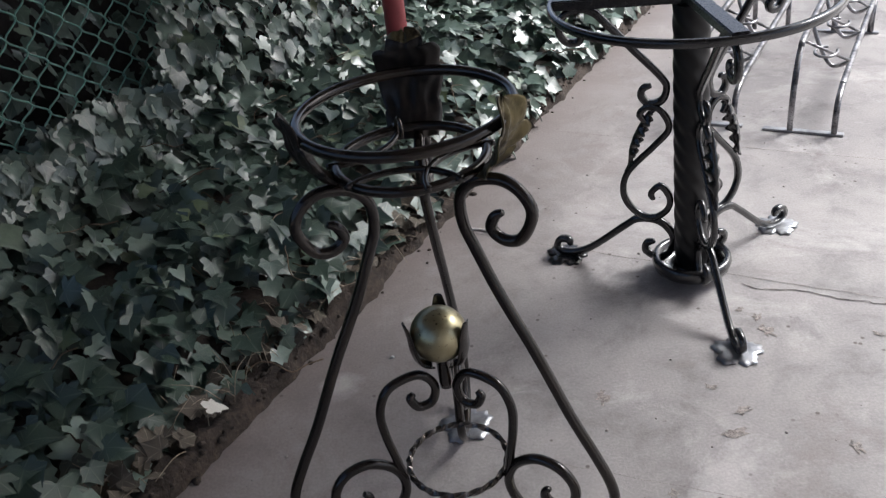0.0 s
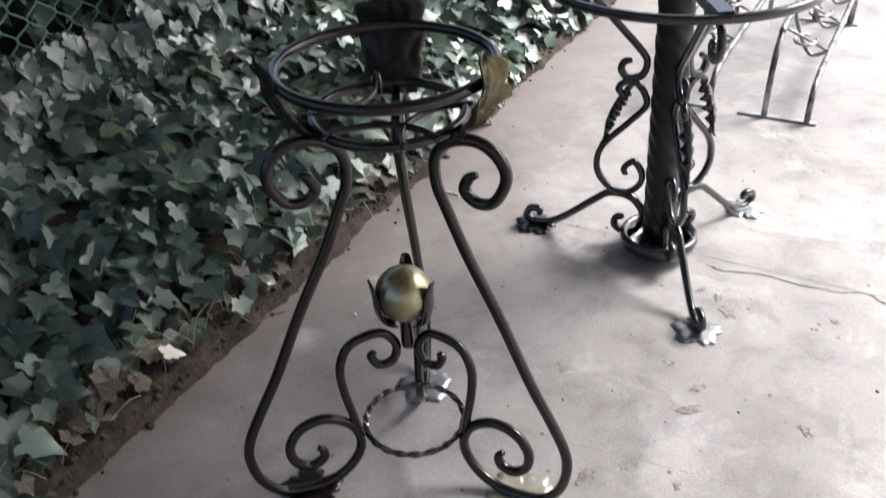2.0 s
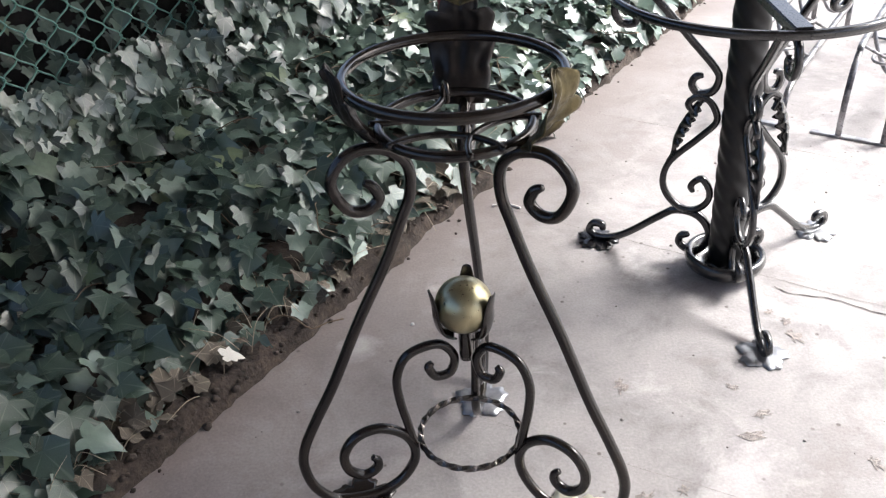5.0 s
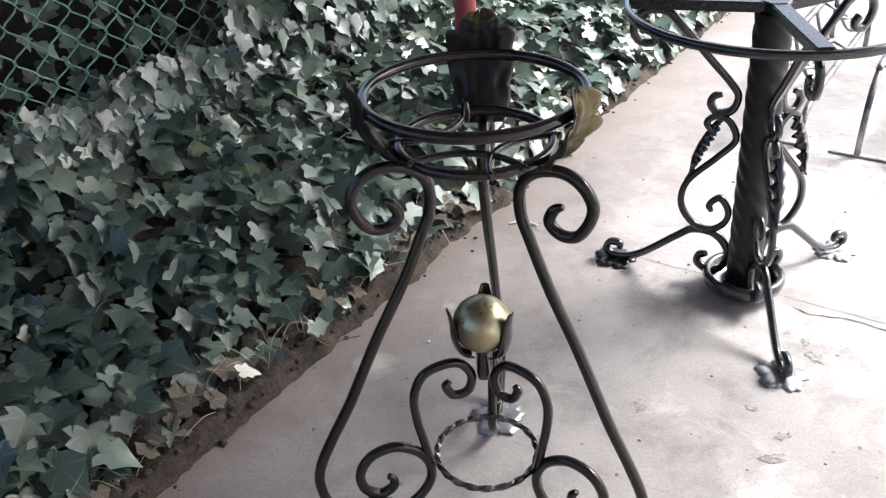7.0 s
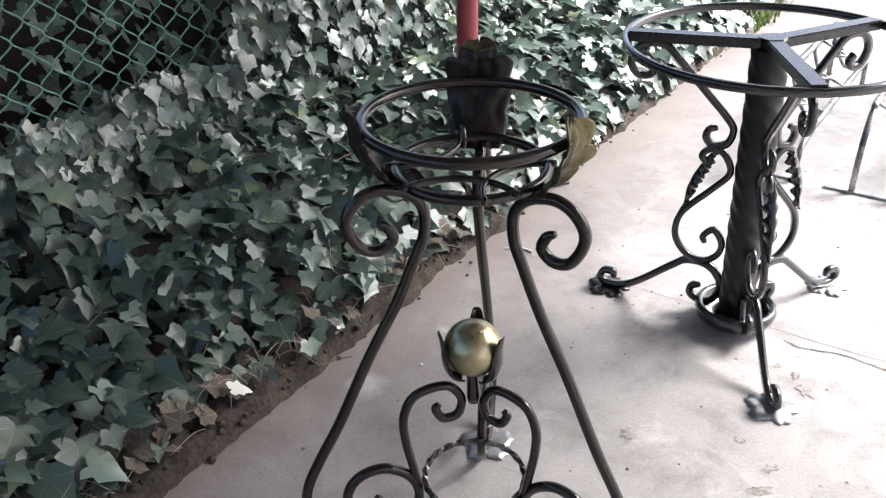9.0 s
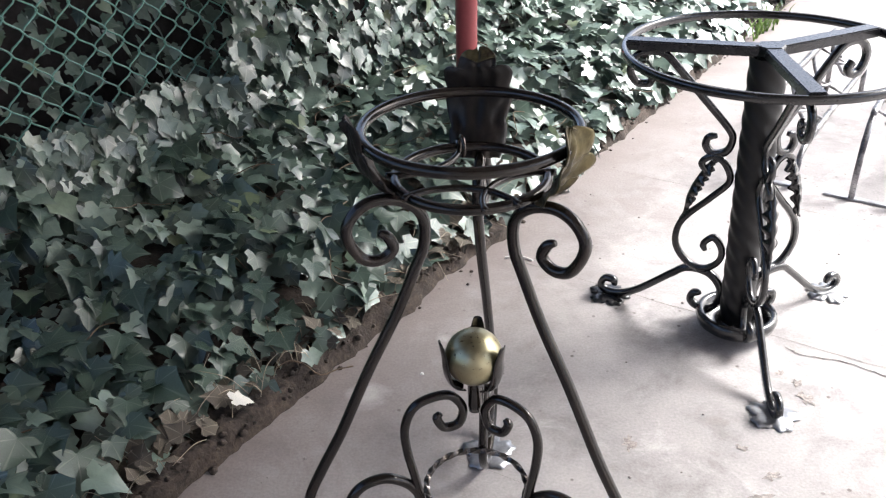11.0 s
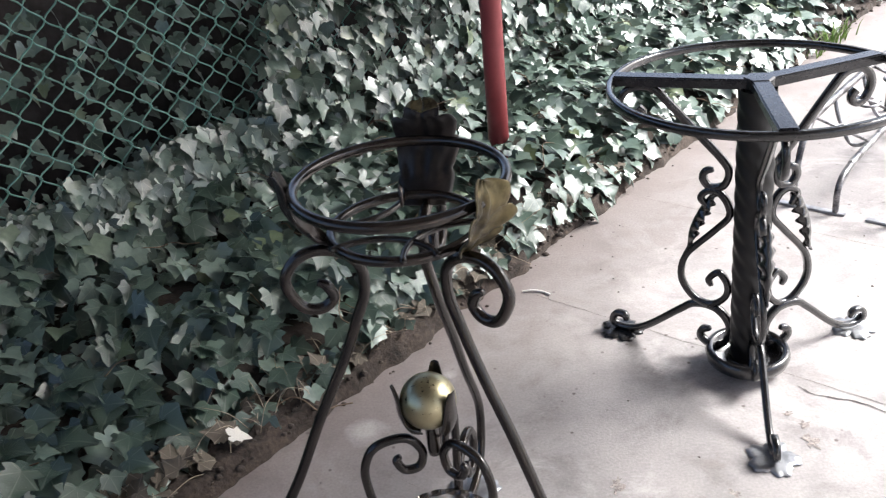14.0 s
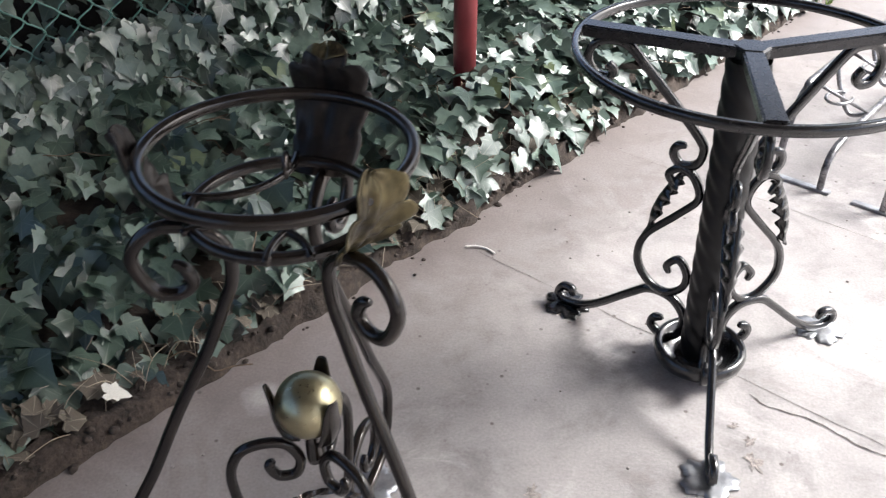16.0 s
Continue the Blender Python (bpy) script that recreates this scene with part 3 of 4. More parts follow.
# three inward arcs in the lower ring, their ends curled up
for k in range(3):
    mid = radians(LEGS[k] + (-65, 123, 58)[k])
    c = (0.150 * math.cos(mid), 0.150 * math.sin(mid))
    pts = []
    for i in range(29):
        a = mid + math.pi + radians(-58 + 116 * i / 28)
        pts.append((c[0] + 0.098 * math.cos(a), c[1] + 0.098 * math.sin(a), LOW_Z + 0.004))
    link("support_arc", *sweep(pts, 0.0052, 10, square=0.2), BRONZE, STAND)
    for side in (-1, 1):
        a = mid + math.pi + side * radians(32)
        e = (c[0] + 0.098 * math.cos(a), c[1] + 0.098 * math.sin(a))
        q = math.atan2(e[1], e[0])
        if math.cos(q - radians(LEGS[2])) < 0.2:
            continue
        # an upright hook beside the rear leg
        hook = [(0.0, 0.0), (0.010, 0.020), (0.024, 0.034), (0.042, 0.034), (0.052, 0.020), (0.046, 0.008)]
        curl = [(e[0] - r * math.cos(q) * 0.8, e[1] - r * math.sin(q) * 0.8, LOW_Z + 0.004 + h) for r, h in hook]
        link("curl", *sweep(smooth_path(curl, 6), lambda t: 0.0046 * (1 - 0.4 * t), 8), TWIST_IRON, STAND, "bright bare iron hook")

# ---- table base ----
TC = (0.633, 0.674)
TABLE = thing("table_base", (*TC, 0), "black wrought iron pedestal table base without its top", "table")
TLEGS, TBARS = (-88.3, 151.7, 31.7), (-88.5, 166.5, 28.2)
HUB = (-0.018, -0.006)
TOP_R, TOP_Z = 0.3055, 0.73


def lean(verts):
    """The pedestal stands a little out of true: its head lies 1.5 cm off its foot."""
    return [(v[0] + HUB[0] * max(0, v[2]) / TOP_Z, v[1] + HUB[1] * max(0, v[2]) / TOP_Z, v[2]) for v in verts]


v, f = lathe([(0.040, 0.02 + 0.69 * i / 220) for i in range(221)], 60, lambda a, z: 1 + 0.035 * math.cos(5 * a + 130 * z))
link("column", lean(v), f, COLUMN_IRON, TABLE, "black iron column twisted like a rope")
link("collar", *lathe([(0.0, 0.012), (0.05, 0.010), (0.076, 0.013), (0.094, 0.028), (0.099, 0.046), (0.096, 0.058), (0.088, 0.062), (0.080, 0.056), (0.074, 0.042), (0.058, 0.030), (0.044, 0.026), (0.040, 0.040)], 48), BLACK, TABLE, "black iron bowl round the column's foot")
link("top_ring", *sweep(circle(TOP_R, TOP_Z - 0.009, 120, HUB), 0.0085, 8, True, square=0.9, flat=0.75), BLACK, TABLE, "flat iron hoop that carried the tabletop")
link("hub", lean(lathe([(0.0001, 0.735), (0.03, 0.735), (0.034, 0.731), (0.034, 0.715), (0.03, 0.70), (0.0001, 0.70)], 6)[0]), lathe([(0, 0)] * 6, 6)[1], FLAT_IRON, TABLE, smooth=False)
for turn in TBARS:
    o = link("bar", *box(0.02, TOP_R - 0.004, -0.0185, 0.0185, 0.711, 0.7335, 0.003), FLAT_IRON, TABLE, smooth=False)
    o.matrix_basis = pose(HUB[0], HUB[1], 0, 0, 0, turn)

BRACKET = [(0.091, 0.512), (0.110, 0.505), (0.115, 0.483), (0.098, 0.465), (0.068, 0.476), (0.056, 0.507), (0.066, 0.534), (0.124, 0.600), (0.188, 0.676), (0.220, 0.704), (0.258, 0.706), (0.284, 0.688), (0.291, 0.658), (0.277, 0.630), (0.251, 0.628), (0.242, 0.644), (0.252, 0.657)]
C_SCROLL = [(0.105, 0.413), (0.121, 0.438), (0.095, 0.459), (0.066, 0.445), (0.052, 0.404), (0.087, 0.357), (0.153, 0.281), (0.169, 0.227), (0.158, 0.188), (0.125, 0.158), (0.089, 0.156), (0.058, 0.183), (0.052, 0.218), (0.074, 0.247), (0.098, 0.225), (0.092, 0.206)]
FOOT = [(0.094, 0.083), (0.115, 0.074), (0.116, 0.052), (0.087, 0.038), (0.056, 0.056), (0.047, 0.106), (0.081, 0.144), (0.135, 0.145), (0.175, 0.116), (0.253, 0.048), (0.300, 0.020), (0.340, 0.014), (0.361, 0.028), (0.352, 0.050), (0.328, 0.052), (0.322, 0.036)]
for k in range(3):
    bar_turn = (TBARS[k] - TLEGS[k] + 180) % 360 - 180
    pts = []
    for r, z in smooth_path(BRACKET, 7):
        a = radians(TLEGS[k] + bar_turn * min(1, max(0, (z - 0.47) / 0.2)))
        pts.append((r * math.cos(a), r * math.sin(a), z))
    side = (-math.sin(radians(TLEGS[k])), math.cos(radians(TLEGS[k])), 0)
    link("bracket", *[lean(q) if i == 0 else q for i, q in enumerate(sweep(pts, lambda t: 0.0066 * min(1, 0.6 + 8 * t), 8, square=0.8, flat=1.25, up=side))], BLACK, TABLE)
    c = link("scroll", *[lean(q) if i == 0 else q for i, q in enumerate(sweep(smooth_path(radial(C_SCROLL, TLEGS[k]), 7), lambda t: 0.0068 * min(1, 0.6 + 8 * t, 0.6 + 8 * (1 - t)), 8, square=0.7, flat=1.15, up=side))], BLACK, TABLE)
    leaf = [(0.110, 0.445), (0.128, 0.415), (0.145, 0.380), (0.157, 0.340), (0.160, 0.300), (0.170, 0.275)]
    link("acanthus_leaf", *sheet_leaf(radial(leaf, TLEGS[k]), 0.019, side, 1.3, 48, 8, teeth=6, tooth=0.5, ridge=0.003), BLACK, c, "toothed black iron leaf")
    ft = link("foot", *sweep(smooth_path(radial(FOOT, TLEGS[k]), 7), lambda t: 0.0078 * min(1, 0.6 + 8 * t, 0.65 + 8 * (1 - t)), 8, square=0.7, flat=1.15, up=side), BLACK, TABLE)
    a = radians(TLEGS[k])
    # the two paler plates carry a painted reflection, the left one none
    o = link("foot_plate", *vine_plate(0.062, seed=k + 4), (STEEL_SHEEN, FLAT_IRON, STEEL_SHEEN)[k], ft, ("bare steel vine-leaf foot plate", "black iron vine-leaf foot plate", "bare steel vine-leaf foot plate")[k])
    o.matrix_basis = pose(0.335 * math.cos(a), 0.335 * math.sin(a), 0.0005, 0, 0, 70 * k)

# ---- red post ----
POST = thing("red_post", (-0.082, 1.77, 0.0), "red-painted round steel post standing in the ivy", "post")
link("shaft", *sweep([(0, 0, 0.02), (0.004, 0.0, 0.5), (0.014, 0.0, 1.2), (0.022, 0, 2.55)], 0.037, 24), RED, POST)
link("base", *lathe([(0.0001, 0.0), (0.07, 0.0), (0.07, 0.05), (0.06, 0.065), (0.037, 0.07)], 24), CONCRETE, POST, "small concrete footing")

# ---- iron frames beyond the table ----
def iron_frame(at, turn, text):
    t = thing("iron_frame", at, text, "metal frame", "iron frames on the paving")
    t.rotation_euler[2] = radians(turn)
    # x runs along the frame, y across it; a foot bar under the two near legs
    link("foot_bar", *box(-0.012, 0.012, -0.09, 0.16, 0.001, 0.008, 0.002), STEEL_SHEEN, t, "flat bare steel foot bar", smooth=False)
    tall = smooth_path([(0, 0.075, 0.008), (0.004, 0.075, 0.10), (0.03, 0.075, 0.19), (0.09, 0.075, 0.25), (0.2, 0.075, 0.27), (1.0, 0.075, 0.27)], 8)
    low = smooth_path([(0, -0.06, 0.008), (0.0, -0.06, 0.08), (0.03, -0.06, 0.115), (0.1, -0.06, 0.13), (0.2, -0.06, 0.135), (1.0, -0.06, 0.135)], 8)
    link("rail", *sweep(tall, 0.010, 8, square=0.5), GREY_PAINT, t)
    link("rail", *sweep(low, 0.010, 8, square=0.5), GREY_PAINT, t)
    for x in (0.32, 0.62, 0.92):
        drop = smooth_path([(x, 0.075, 0.27), (x - 0.01, 0.05, 0.20), (x - 0.015, 0.0, 0.12), (x, -0.06, 0.135)], 8)
        link("hanger", *sweep(drop, 0.007, 8), GREY_PAINT, t)
        ring = [(x - 0.12 + 0.05 * math.cos(a), 0.01 + 0.035 * math.sin(a), 0.205) for a in np.linspace(0, 5.2, 26)]
        link("curl", *sweep(ring, 0.005, 8), GREY_PAINT, t)
        link("cross_rod", *sweep([(x - 0.2, 0.075, 0.268), (x - 0.02, -0.06, 0.14)], 0.005, 8), GREY_PAINT, t)
    for y in (0.075, -0.06):
        link("far_leg", *sweep([(1.0, y, 0.27 if y > 0 else 0.135), (1.01, y, 0.0)], 0.010, 8, square=0.5), GREY_PAINT, t)
    return t


FRAME = iron_frame((1.235, 1.382, 0), 59.6, "low grey wrought iron frame on a flat foot bar")
copy_thing(FRAME, pose(0.965, 1.545, 0, 0, 0, 59.6))
copy_thing(FRAME, pose(1.75, 2.25, 0, 0, 0, 59.6))

# ---- wire fence ----
FENCE = thing("wire_fence", bed(-1.8, 1.12), "green chain-link wire fence half covered by ivy", "fence")
PITCH, RISE, N_WIRE = 0.104, 0.098, 86
inv = Matrix.Translation(-bed(-1.8, 1.12))


def zigzag(first):
    """One bent wire of the netting: slanting lengths hooked into their neighbours."""
    rr, pts = random.Random(first), []
    for i in range(24):
        s, z = (0 if (i + first) % 2 else PITCH / 2), 0.02 + i * RISE / 2
        bow = 0.004 * (1 if (i + first) % 2 else -1)
        q = s + rr.uniform(-0.003, 0.003)
        pts.append((q * ALONG.x + bow * INTO.x, q * ALONG.y + bow * INTO.y, z + rr.uniform(-0.003, 0.003)))
    soft = []
    for a, b in zip(pts, pts[1:]):
        a, b = np.array(a), np.array(b)
        soft += [a, a * 0.82 + b * 0.18 + (0, 0, 0.004), a * 0.18 + b * 0.82 - (0, 0, 0.004)]
    return sweep(soft + [np.array(pts[-1])], 0.0029, 5)


wires = [link("wire", *zigzag(k), GREEN_WIRE, FENCE) for k in (0, 1)]
for i in range(2, N_WIRE + 1):
    new("wire", wires[i % 2].data).parent = FENCE
for i, o in enumerate([c for c in FENCE.children if c.name.startswith("wire")]):
    p = ALONG * (i * PITCH / 2)
    o.location = (p.x, p.y, 0)
for s in (0.0, 3.3):
    p = ALONG * s
    link("fence_post", *sweep([(p.x, p.y, 0.0), (p.x, p.y, 1.17)], 0.021, 14), GREEN_WIRE, FENCE)

# ---- ivy ----
RND = random.Random(11)


def ivy_leaf(kind):
    """A five-lobed ivy leaf about 1 wide, stalk at the origin, tip towards +y, folded on the midrib, lobes drooping."""
    rr = random.Random(kind)
    half = [(0.10, -0.13), (0.30, -0.20), (0.52, -0.07), (0.44, 0.12), (0.60, 0.35), (0.39, 0.50), (0.21, 0.76)]
    half = [(x * (0.85 + 0.3 * rr.random()), y + 0.05 * rr.uniform(-1, 1)) for x, y in half]
    tip = 0.95 + 0.25 * rr.random()
    ring = [(0.0, -0.03)] + half + [(0.0, tip)] + [(-x * (0.85 + 0.3 * rr.random()), y) for x, y in half[::-1]]
    flat = ring + [(0.0, 0.16), (0.0, 0.5)]
    fold, droop, wave = 0.10 + 0.22 * rr.random(), 0.14 + 0.2 * rr.random(), rr.uniform(-1, 1)
    verts = [(x, y, fold * abs(x) - droop * (x * x * 0.9 + max(0, y - 0.1) ** 2) + 0.05 * math.sin(5 * y + wave * 3) * x) for x, y in flat]
    n = len(ring)
    a, b, faces = n, n + 1, []
    for i in range(n):
        j = (i + 1) % n
        hub = b if 5 <= i <= n - 6 else a
        faces.append((hub, i, j))
    faces += [(a, 5, b), (a, b, n - 5)]
    return np.array(verts), faces, np.array([(x, y) for x, y in flat])


KINDS = [ivy_leaf(k) for k in range(9)]


def leaf_pose(at, normal, tip, size):
    n = Vector(normal).normalized()
    t = Vector(tip)
    t = (t - n * t.dot(n)).normalized()
    x = t.cross(n)
    m = Matrix((x, t, n)).transposed().to_4x4()
    return Matrix.Translation(at) @ m @ Matrix.Diagonal((size, size, size, 1))


def many_leaves(poses, kinds=KINDS, seed=1):
    rr = random.Random(seed)
    verts, faces, uvs, base = [], [], [], 0
    for m in poses:
        v, f, uv = kinds[rr.randrange(len(kinds))]
        a = np.array(m)
        verts.append(v @ a[:3, :3].T + a[:3, 3])
        uvs.append(uv)
        faces += [tuple(base + i for i in q) for q in f]
        base += len(v)
    return np.concatenate(verts), faces, np.concatenate(uvs)


OUT = -INTO


def ivy_top(s):
    """How high the ivy climbs the fence along its length."""
    t = min(1, max(0, (s - 0.55) / 0.25))
    return 0.40 + 0.06 * lumps(s * 5, 1, 1, 2.0) + 0.68 * t * t * (3 - 2 * t)


def canopy(s, d):
    """Height of the ivy's face over the bed."""
    edge = min(1, max(0, (d + 0.02) / 0.22))
    bulge = 0.07 * lumps(s * 2.6, d * 2.6, 1, 12.0) + 0.035 * lumps(s * 8, d * 8, 1, 15.0)
    back = min(1, max(0, (d - 0.75) / 0.3))
    near = min(1, max(0, (s + 0.45) / 0.5))
    return 0.05 + (0.10 + 0.025 * near) * edge ** 0.7 + 0.035 * min(1, max(0, d)) + 0.12 * back * back + bulge * (0.4 + 0.6 * edge)


def scatter():
    poses, near = [], []
    # over the bed, in three layers
    for _ in range(11000):
        s, d = RND.uniform(-1.7, 6.5), RND.uniform(-0.03, 1.08)
        if s > 3.2 and RND.random() < 0.45:
            continue
        bare = 0.012 + 0.09 * lumps(s * 3, 0, 1, 21.0) - 0.14 * min(1, max(0, (s + 0.35) / 0.45))
        bare = max(bare, 0.035 - 0.03 * min(1, max(0, (s - 0.4) / 0.4)))
        if d < bare - 0.02 + 0.05 * RND.random():
            continue
        layer = 0.14 * RND.random() if RND.random() < 0.55 else RND.uniform(0.35, 1.0)
        hole = lumps(s * 10, d * 10, 1, 41.0) + 0.6 * lumps(s * 23, d * 23, 1, 43.0)
        if hole < -0.05 and layer < 0.8 and RND.random() < 0.88:
            continue
        z = canopy(s, d) - 0.2 * layer
        if z < bed_height(s, d):
            z = bed_height(s, d) + 0.01 + 0.02 * RND.random()
        steep = 0.16 + 0.6 * (1 - min(1, max(0, d / 0.2))) + 0.35 * min(1, max(0, (d - 0.7) / 0.3))
        n = Vector((0, 0, 1)) * 0.95 + OUT * (steep + RND.gauss(0, 0.36)) + ALONG * RND.gauss(-0.1, 0.45)
        tip = OUT + ALONG * RND.gauss(-0.25, 0.75) + Vector((0, 0, RND.gauss(-0.35, 0.3)))
        size = RND.choice((0.042, 0.052, 0.060, 0.068, 0.078)) * RND.uniform(0.85, 1.15)
        m = leaf_pose(bed(s, d, z), n, tip, size)
        (near if layer < 0.14 and d < 0.55 and -0.85 < s < 1.0 else poses).append(m)
    # up the fence
    for _ in range(7500):
        s = RND.uniform(-1.7, 6.5)
        top = ivy_top(s)
        z = 0.12 + (top - 0.12) * RND.random() ** 0.9
        d = 1.06 - 0.10 * RND.random() + 0.05 * lumps(s * 4, z * 4, 1, 31.0) - 0.10 * max(0, 0.4 - z)
        if z > 0.3 and RND.random() < (0.5 if s < 0.75 else 0.2):
            continue
        n = OUT * 0.85 + Vector((0, 0, 0.55 + RND.gauss(0, 0.22))) + ALONG * RND.gauss(-0.1, 0.35)
        tip = Vector((0, 0, -1)) + ALONG * RND.gauss(0, 0.5) + OUT * 0.3
        size = RND.choice((0.036, 0.044, 0.052, 0.058, 0.066)) * RND.uniform(0.85, 1.15)
        poses.append(leaf_pose(bed(s, d, z), n, tip, size))
    # shoots in the dark behind the netting
    for _ in range(900):
        s, z = RND.uniform(-1.6, 1.2), 0.15 + 0.75 * RND.random() ** 1.6
        n = OUT * 0.6 + Vector((0, 0, 0.6)) + ALONG * RND.gauss(0, 0.5)
        poses.append(leaf_pose(bed(s, RND.uniform(1.16, 1.4), z), n, Vector((0, 0, -1)) + ALONG * RND.gauss(0, 0.6), RND.uniform(0.035, 0.06)))
    RND.shuffle(near)
    return poses + near[290:], near[:290]


rest, nearest = scatter()
IVY_BED = thing("ivy", (0, 0, 0), "dense dark green ivy covering the bed and fence", "ivy")
v, f, uv = many_leaves(rest)
tagged(link("foliage", v, f, IVY, IVY_BED, "mass of glossy dark green ivy leaves", uv=uv), kind="stuff")
shared = []
for k, (v, f, uv) in enumerate(KINDS):
    me = bpy.data.meshes.new("leaf")
    me.from_pydata([tuple(p) for p in v], [], f)
    lay = me.uv_layers.new(name="UVMap")
    idx = np.empty(len(me.loops), dtype=np.int32)
    me.loops.foreach_get("vertex_index", idx)
    lay.data.foreach_set("uv", uv.astype(np.float32)[idx].ravel())
    me.materials.append(IVY)
    me.polygons.foreach_set("use_smooth", [True] * len(me.polygons))
    shared.append(me)
for m in nearest:
    o = new("leaf", shared[RND.randrange(len(shared))])
    o.parent, o.matrix_basis = IVY_BED, m

# runners and stalks through the ivy
for _ in range(70):
    s, d = RND.uniform(-1.2, 2.6), RND.uniform(0.02, 1.0)
    z = canopy(s, d) - 0.02
    pts = [bed(s, d, z)]
    h = RND.uniform(0, 6.28)
    for i in range(5):
        h += RND.gauss(0, 0.5)
        q = pts[-1] + Vector((math.cos(h), math.sin(h), RND.gauss(-0.05, 0.3))) * 0.04
        q.z = max(q.z, 0.05)
        pts.append(q)
    link("runner", *sweep(smooth_path([tuple(p) for p in pts], 3), 0.0017, 5), STALK, IVY_BED)

# ---- litter along the bed's edge ----
def dry_leaf(s, d, z, size, tilt):
    v, f, uv = KINDS[RND.randrange(len(KINDS))]
    o = link("dry_leaf", v, f, DRY, None, uv=uv)
    n = Vector((RND.gauss(0, tilt), RND.gauss(0, tilt), 1)) + OUT * 0.35
    o.matrix_basis = leaf_pose(bed(s, d, z), n, Vector((RND.gauss(0, 1), RND.gauss(0, 1), 0)), size)
    return tagged(o, "dry curled brown ivy leaf on the earth edge", "dead leaf", "dry leaves by the bed")


for _ in range(190):
    s, d = RND.uniform(-1.0, 1.6), RND.uniform(0.02, 0.14)
    dry_leaf(s, d, 0.056 + 0.02 * RND.random(), RND.uniform(0.022, 0.046), 0.5)
# drifts of larger fallen leaves
for s0, d0, count in ((-0.60, 0.06, 13), (-0.50, 0.10, 7), (-0.12, 0.05, 11), (0.02, 0.04, 6), (-0.82, 0.08, 7), (0.5, 0.03, 5)):
    for _ in range(count):
        dry_leaf(RND.gauss(s0, 0.05), max(0.0, RND.gauss(d0, 0.03)), RND.uniform(0.062, 0.09), RND.uniform(0.032, 0.05), 0.6)
pale = dry_leaf(-0.41, 0.03, 0.085, 0.05, 0.15)
pale.data.materials[0] = plain("bleached_leaf", (0.58, 0.55, 0.49), (0.76, 0.73, 0.68), 0.75)
tagged(pale, "large pale dried ivy leaf standing on the edge", "dead leaf")
for _ in range(110):
    s, d = RND.uniform(-0.9, 1.0), RND.uniform(0.02, 0.16)
    a = bed(s, d, 0.045)
    lean_x, lean_y = RND.gauss(0, 0.07), RND.gauss(0, 0.07)
    pts = [tuple(a), (a.x + lean_x * 0.4, a.y + lean_y * 0.4, 0.045 + RND.uniform(0.02, 0.06)), (a.x + lean_x, a.y + lean_y, 0.045 + RND.uniform(0.01, 0.09))]
    tagged(link("twig", *sweep(smooth_path(pts, 4), lambda t: 0.0012 * (1 - 0.5 * t), 5), STRAW), "thin dry straw-coloured twig in the bed's edge", "twig", "twigs by the bed")
# a pale twig at the end of a joint
tagged(link("twig", *sweep(smooth_path([(0.055, 1.028, 0.004), (0.08, 1.034, 0.005), (0.11, 1.030, 0.004), (0.135, 1.012, 0.004)], 5), 0.003, 8), plain("pale_twig", (0.62, 0.58, 0.55), (0.8, 0.77, 0.74), 0.8)), "pale bleached twig lying on the concrete", "twig")
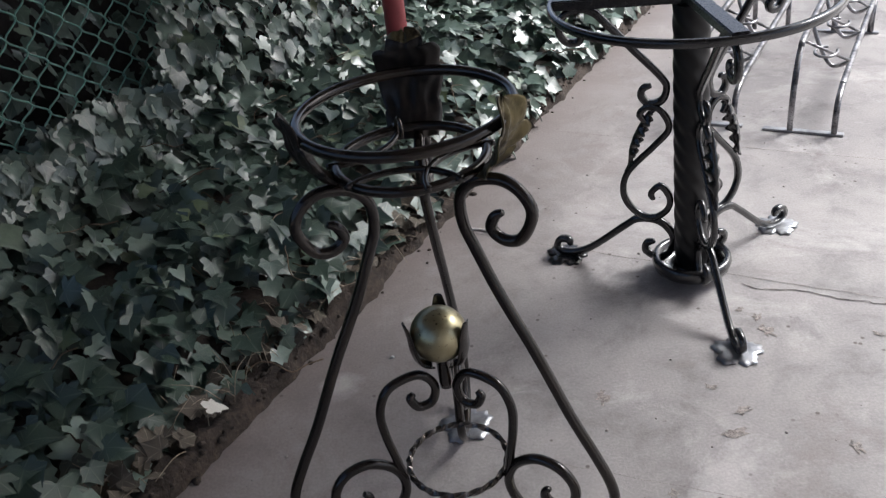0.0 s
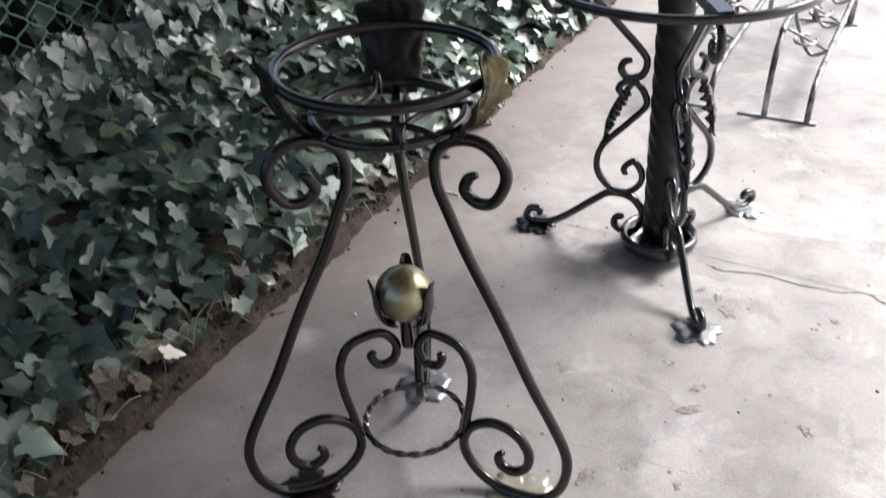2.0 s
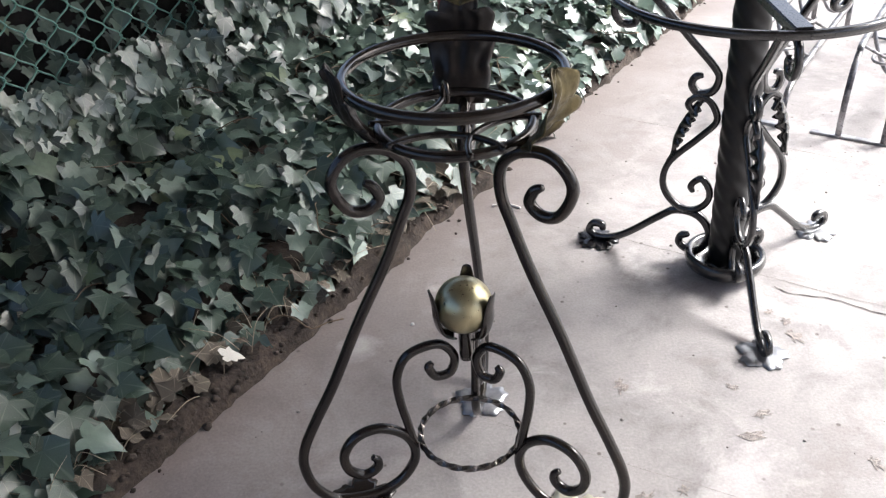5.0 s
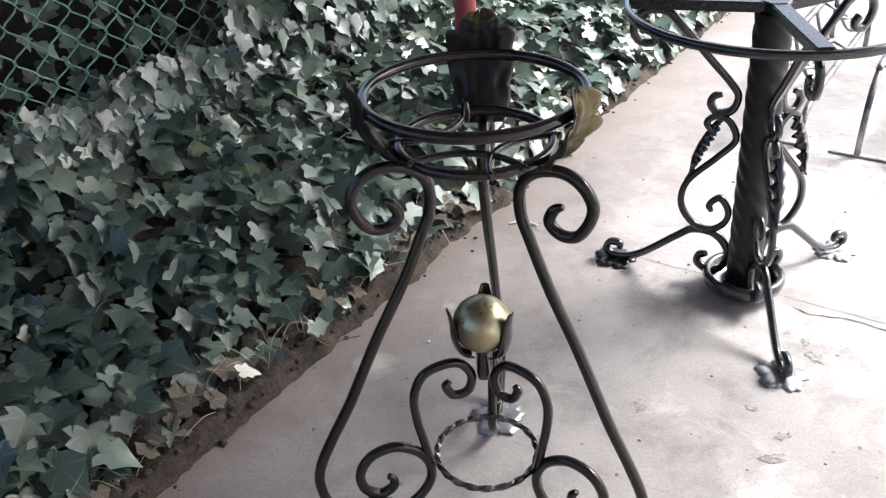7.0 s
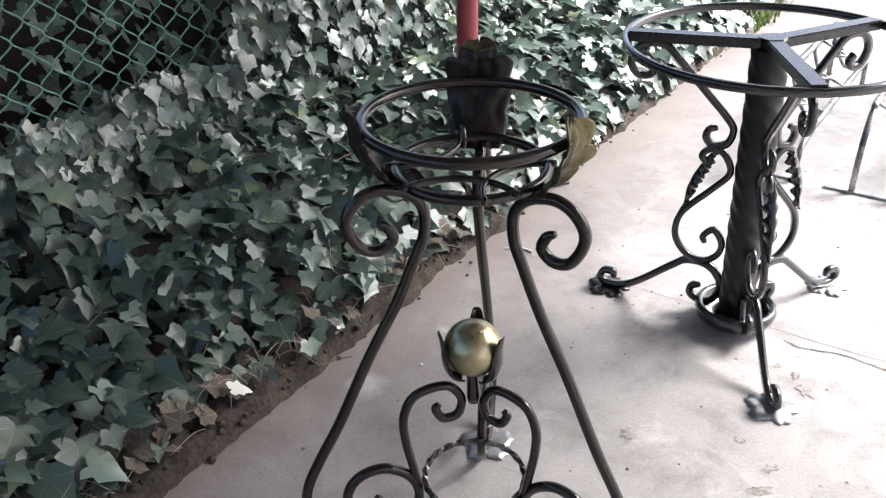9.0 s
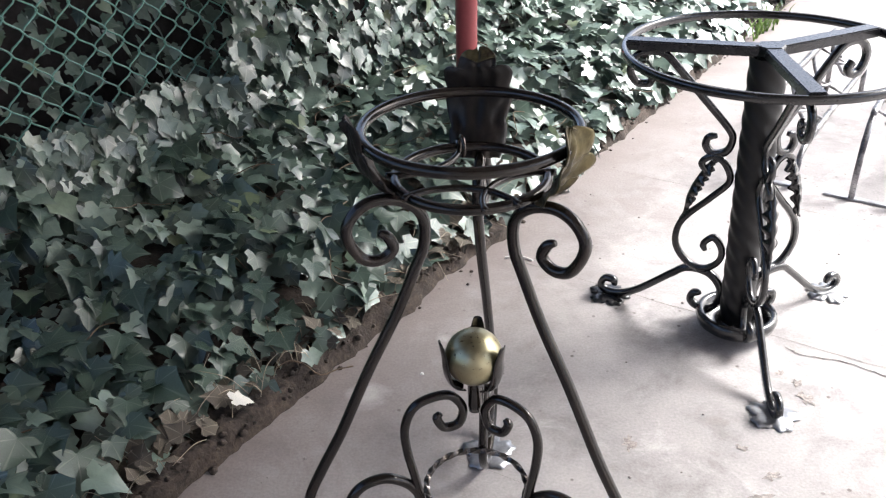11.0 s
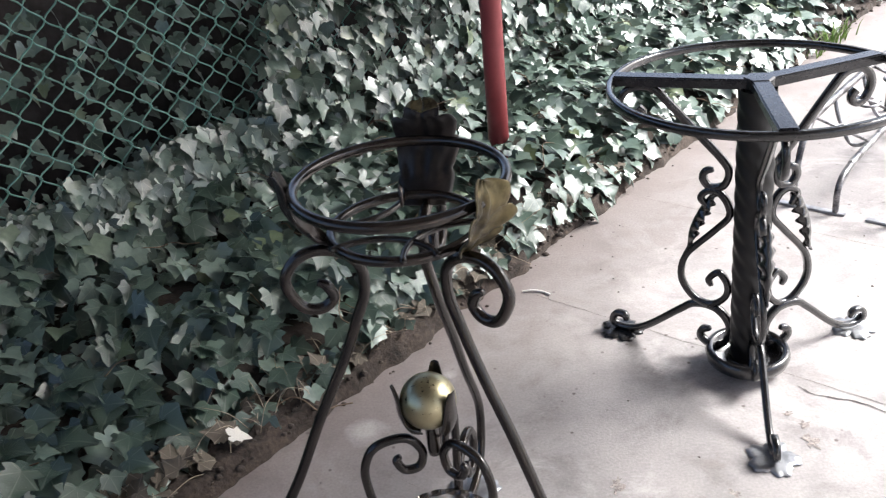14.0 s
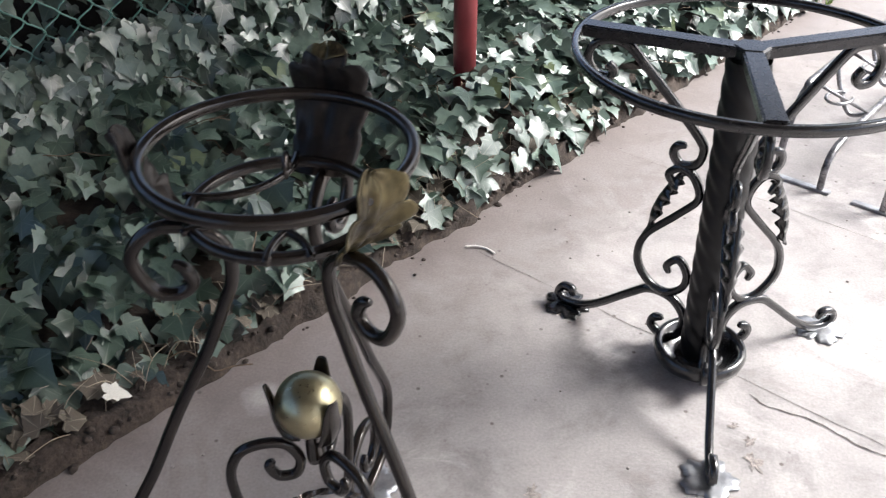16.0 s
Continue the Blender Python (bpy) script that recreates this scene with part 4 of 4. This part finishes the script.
# grit on the slab
for _ in range(70):
    x, y = RND.uniform(-0.5, 1.4), RND.uniform(-0.4, 1.5)
    if (Vector((x, y, 0)) - EDGE0).dot(INTO) > -0.03:
        continue
    r = RND.uniform(0.0015, 0.0045)
    o = link("grit", *lathe([(0.0001, 0.0), (r, r * 0.15), (r * 0.9, r * 0.6), (r * 0.4, r * 0.95), (0.0001, r)], 7), STONE, None)
    o.location = (x, y, 0.0)
    tagged(o, "small stone chip on the concrete", "stone chip", "grit on the paving")
tagged(link("stone_chip", *lathe([(0.0001, 0.0), (0.011, 0.002), (0.010, 0.008), (0.004, 0.012), (0.0001, 0.012)], 8), STONE), "pale stone chip beside the bed's edge", "stone chip").location = (-0.657, 0.005, 0)
# a tuft of green weeds far along the edge
blades = []
for _ in range(60):
    s, d = RND.gauss(3.3, 0.12), RND.gauss(-0.03, 0.03)
    a = bed(s, d, 0.0)
    x, y, h = RND.gauss(0, 0.04), RND.gauss(0, 0.04), RND.uniform(0.04, 0.11)
    blades.append(sweep(smooth_path([tuple(a), (a.x + x * 0.4, a.y + y * 0.4, h * 0.7), (a.x + x, a.y + y, h)], 3), lambda t: 0.004 * (1.02 - t), 4))
tagged(link("weeds", *joined(*blades), GRASS), "bright green weeds at the bed's edge", "weeds", kind="stuff")

# clods and crumbs along the bed's edge
clods = []
for _ in range(1200):
    s, d = RND.uniform(-1.6, 4.5), RND.gauss(0.035, 0.035)
    if d < -0.03 and RND.random() < 0.7:
        continue
    r = RND.uniform(0.003, 0.012) * (0.5 if d < -0.02 else 1)
    p = bed(s, d, 0.0 if d < -0.015 else 0.025 + 0.015 * RND.random())
    v, f = lathe([(0.0001, -0.3 * r), (r * RND.uniform(0.8, 1.2), 0.1 * r), (r * 0.85, 0.6 * r), (0.0001, r)], 6)
    clods.append(([(x * RND.uniform(0.75, 1.3) + p.x, y * RND.uniform(0.75, 1.3) + p.y, z + p.z) for x, y, z in v], f))
tagged(link("crumbs", *joined(*clods), KERB), "brown earth clods and mortar crumbs along the edge", "earth crumbs", kind="stuff")
tagged(link("stone_chip", *lathe([(0.0001, 0.0), (0.005, 0.001), (0.004, 0.004), (0.0001, 0.005)], 7), PLASTER), "tiny white chip lying on the concrete", "stone chip").location = (-0.144, 0.472, 0)
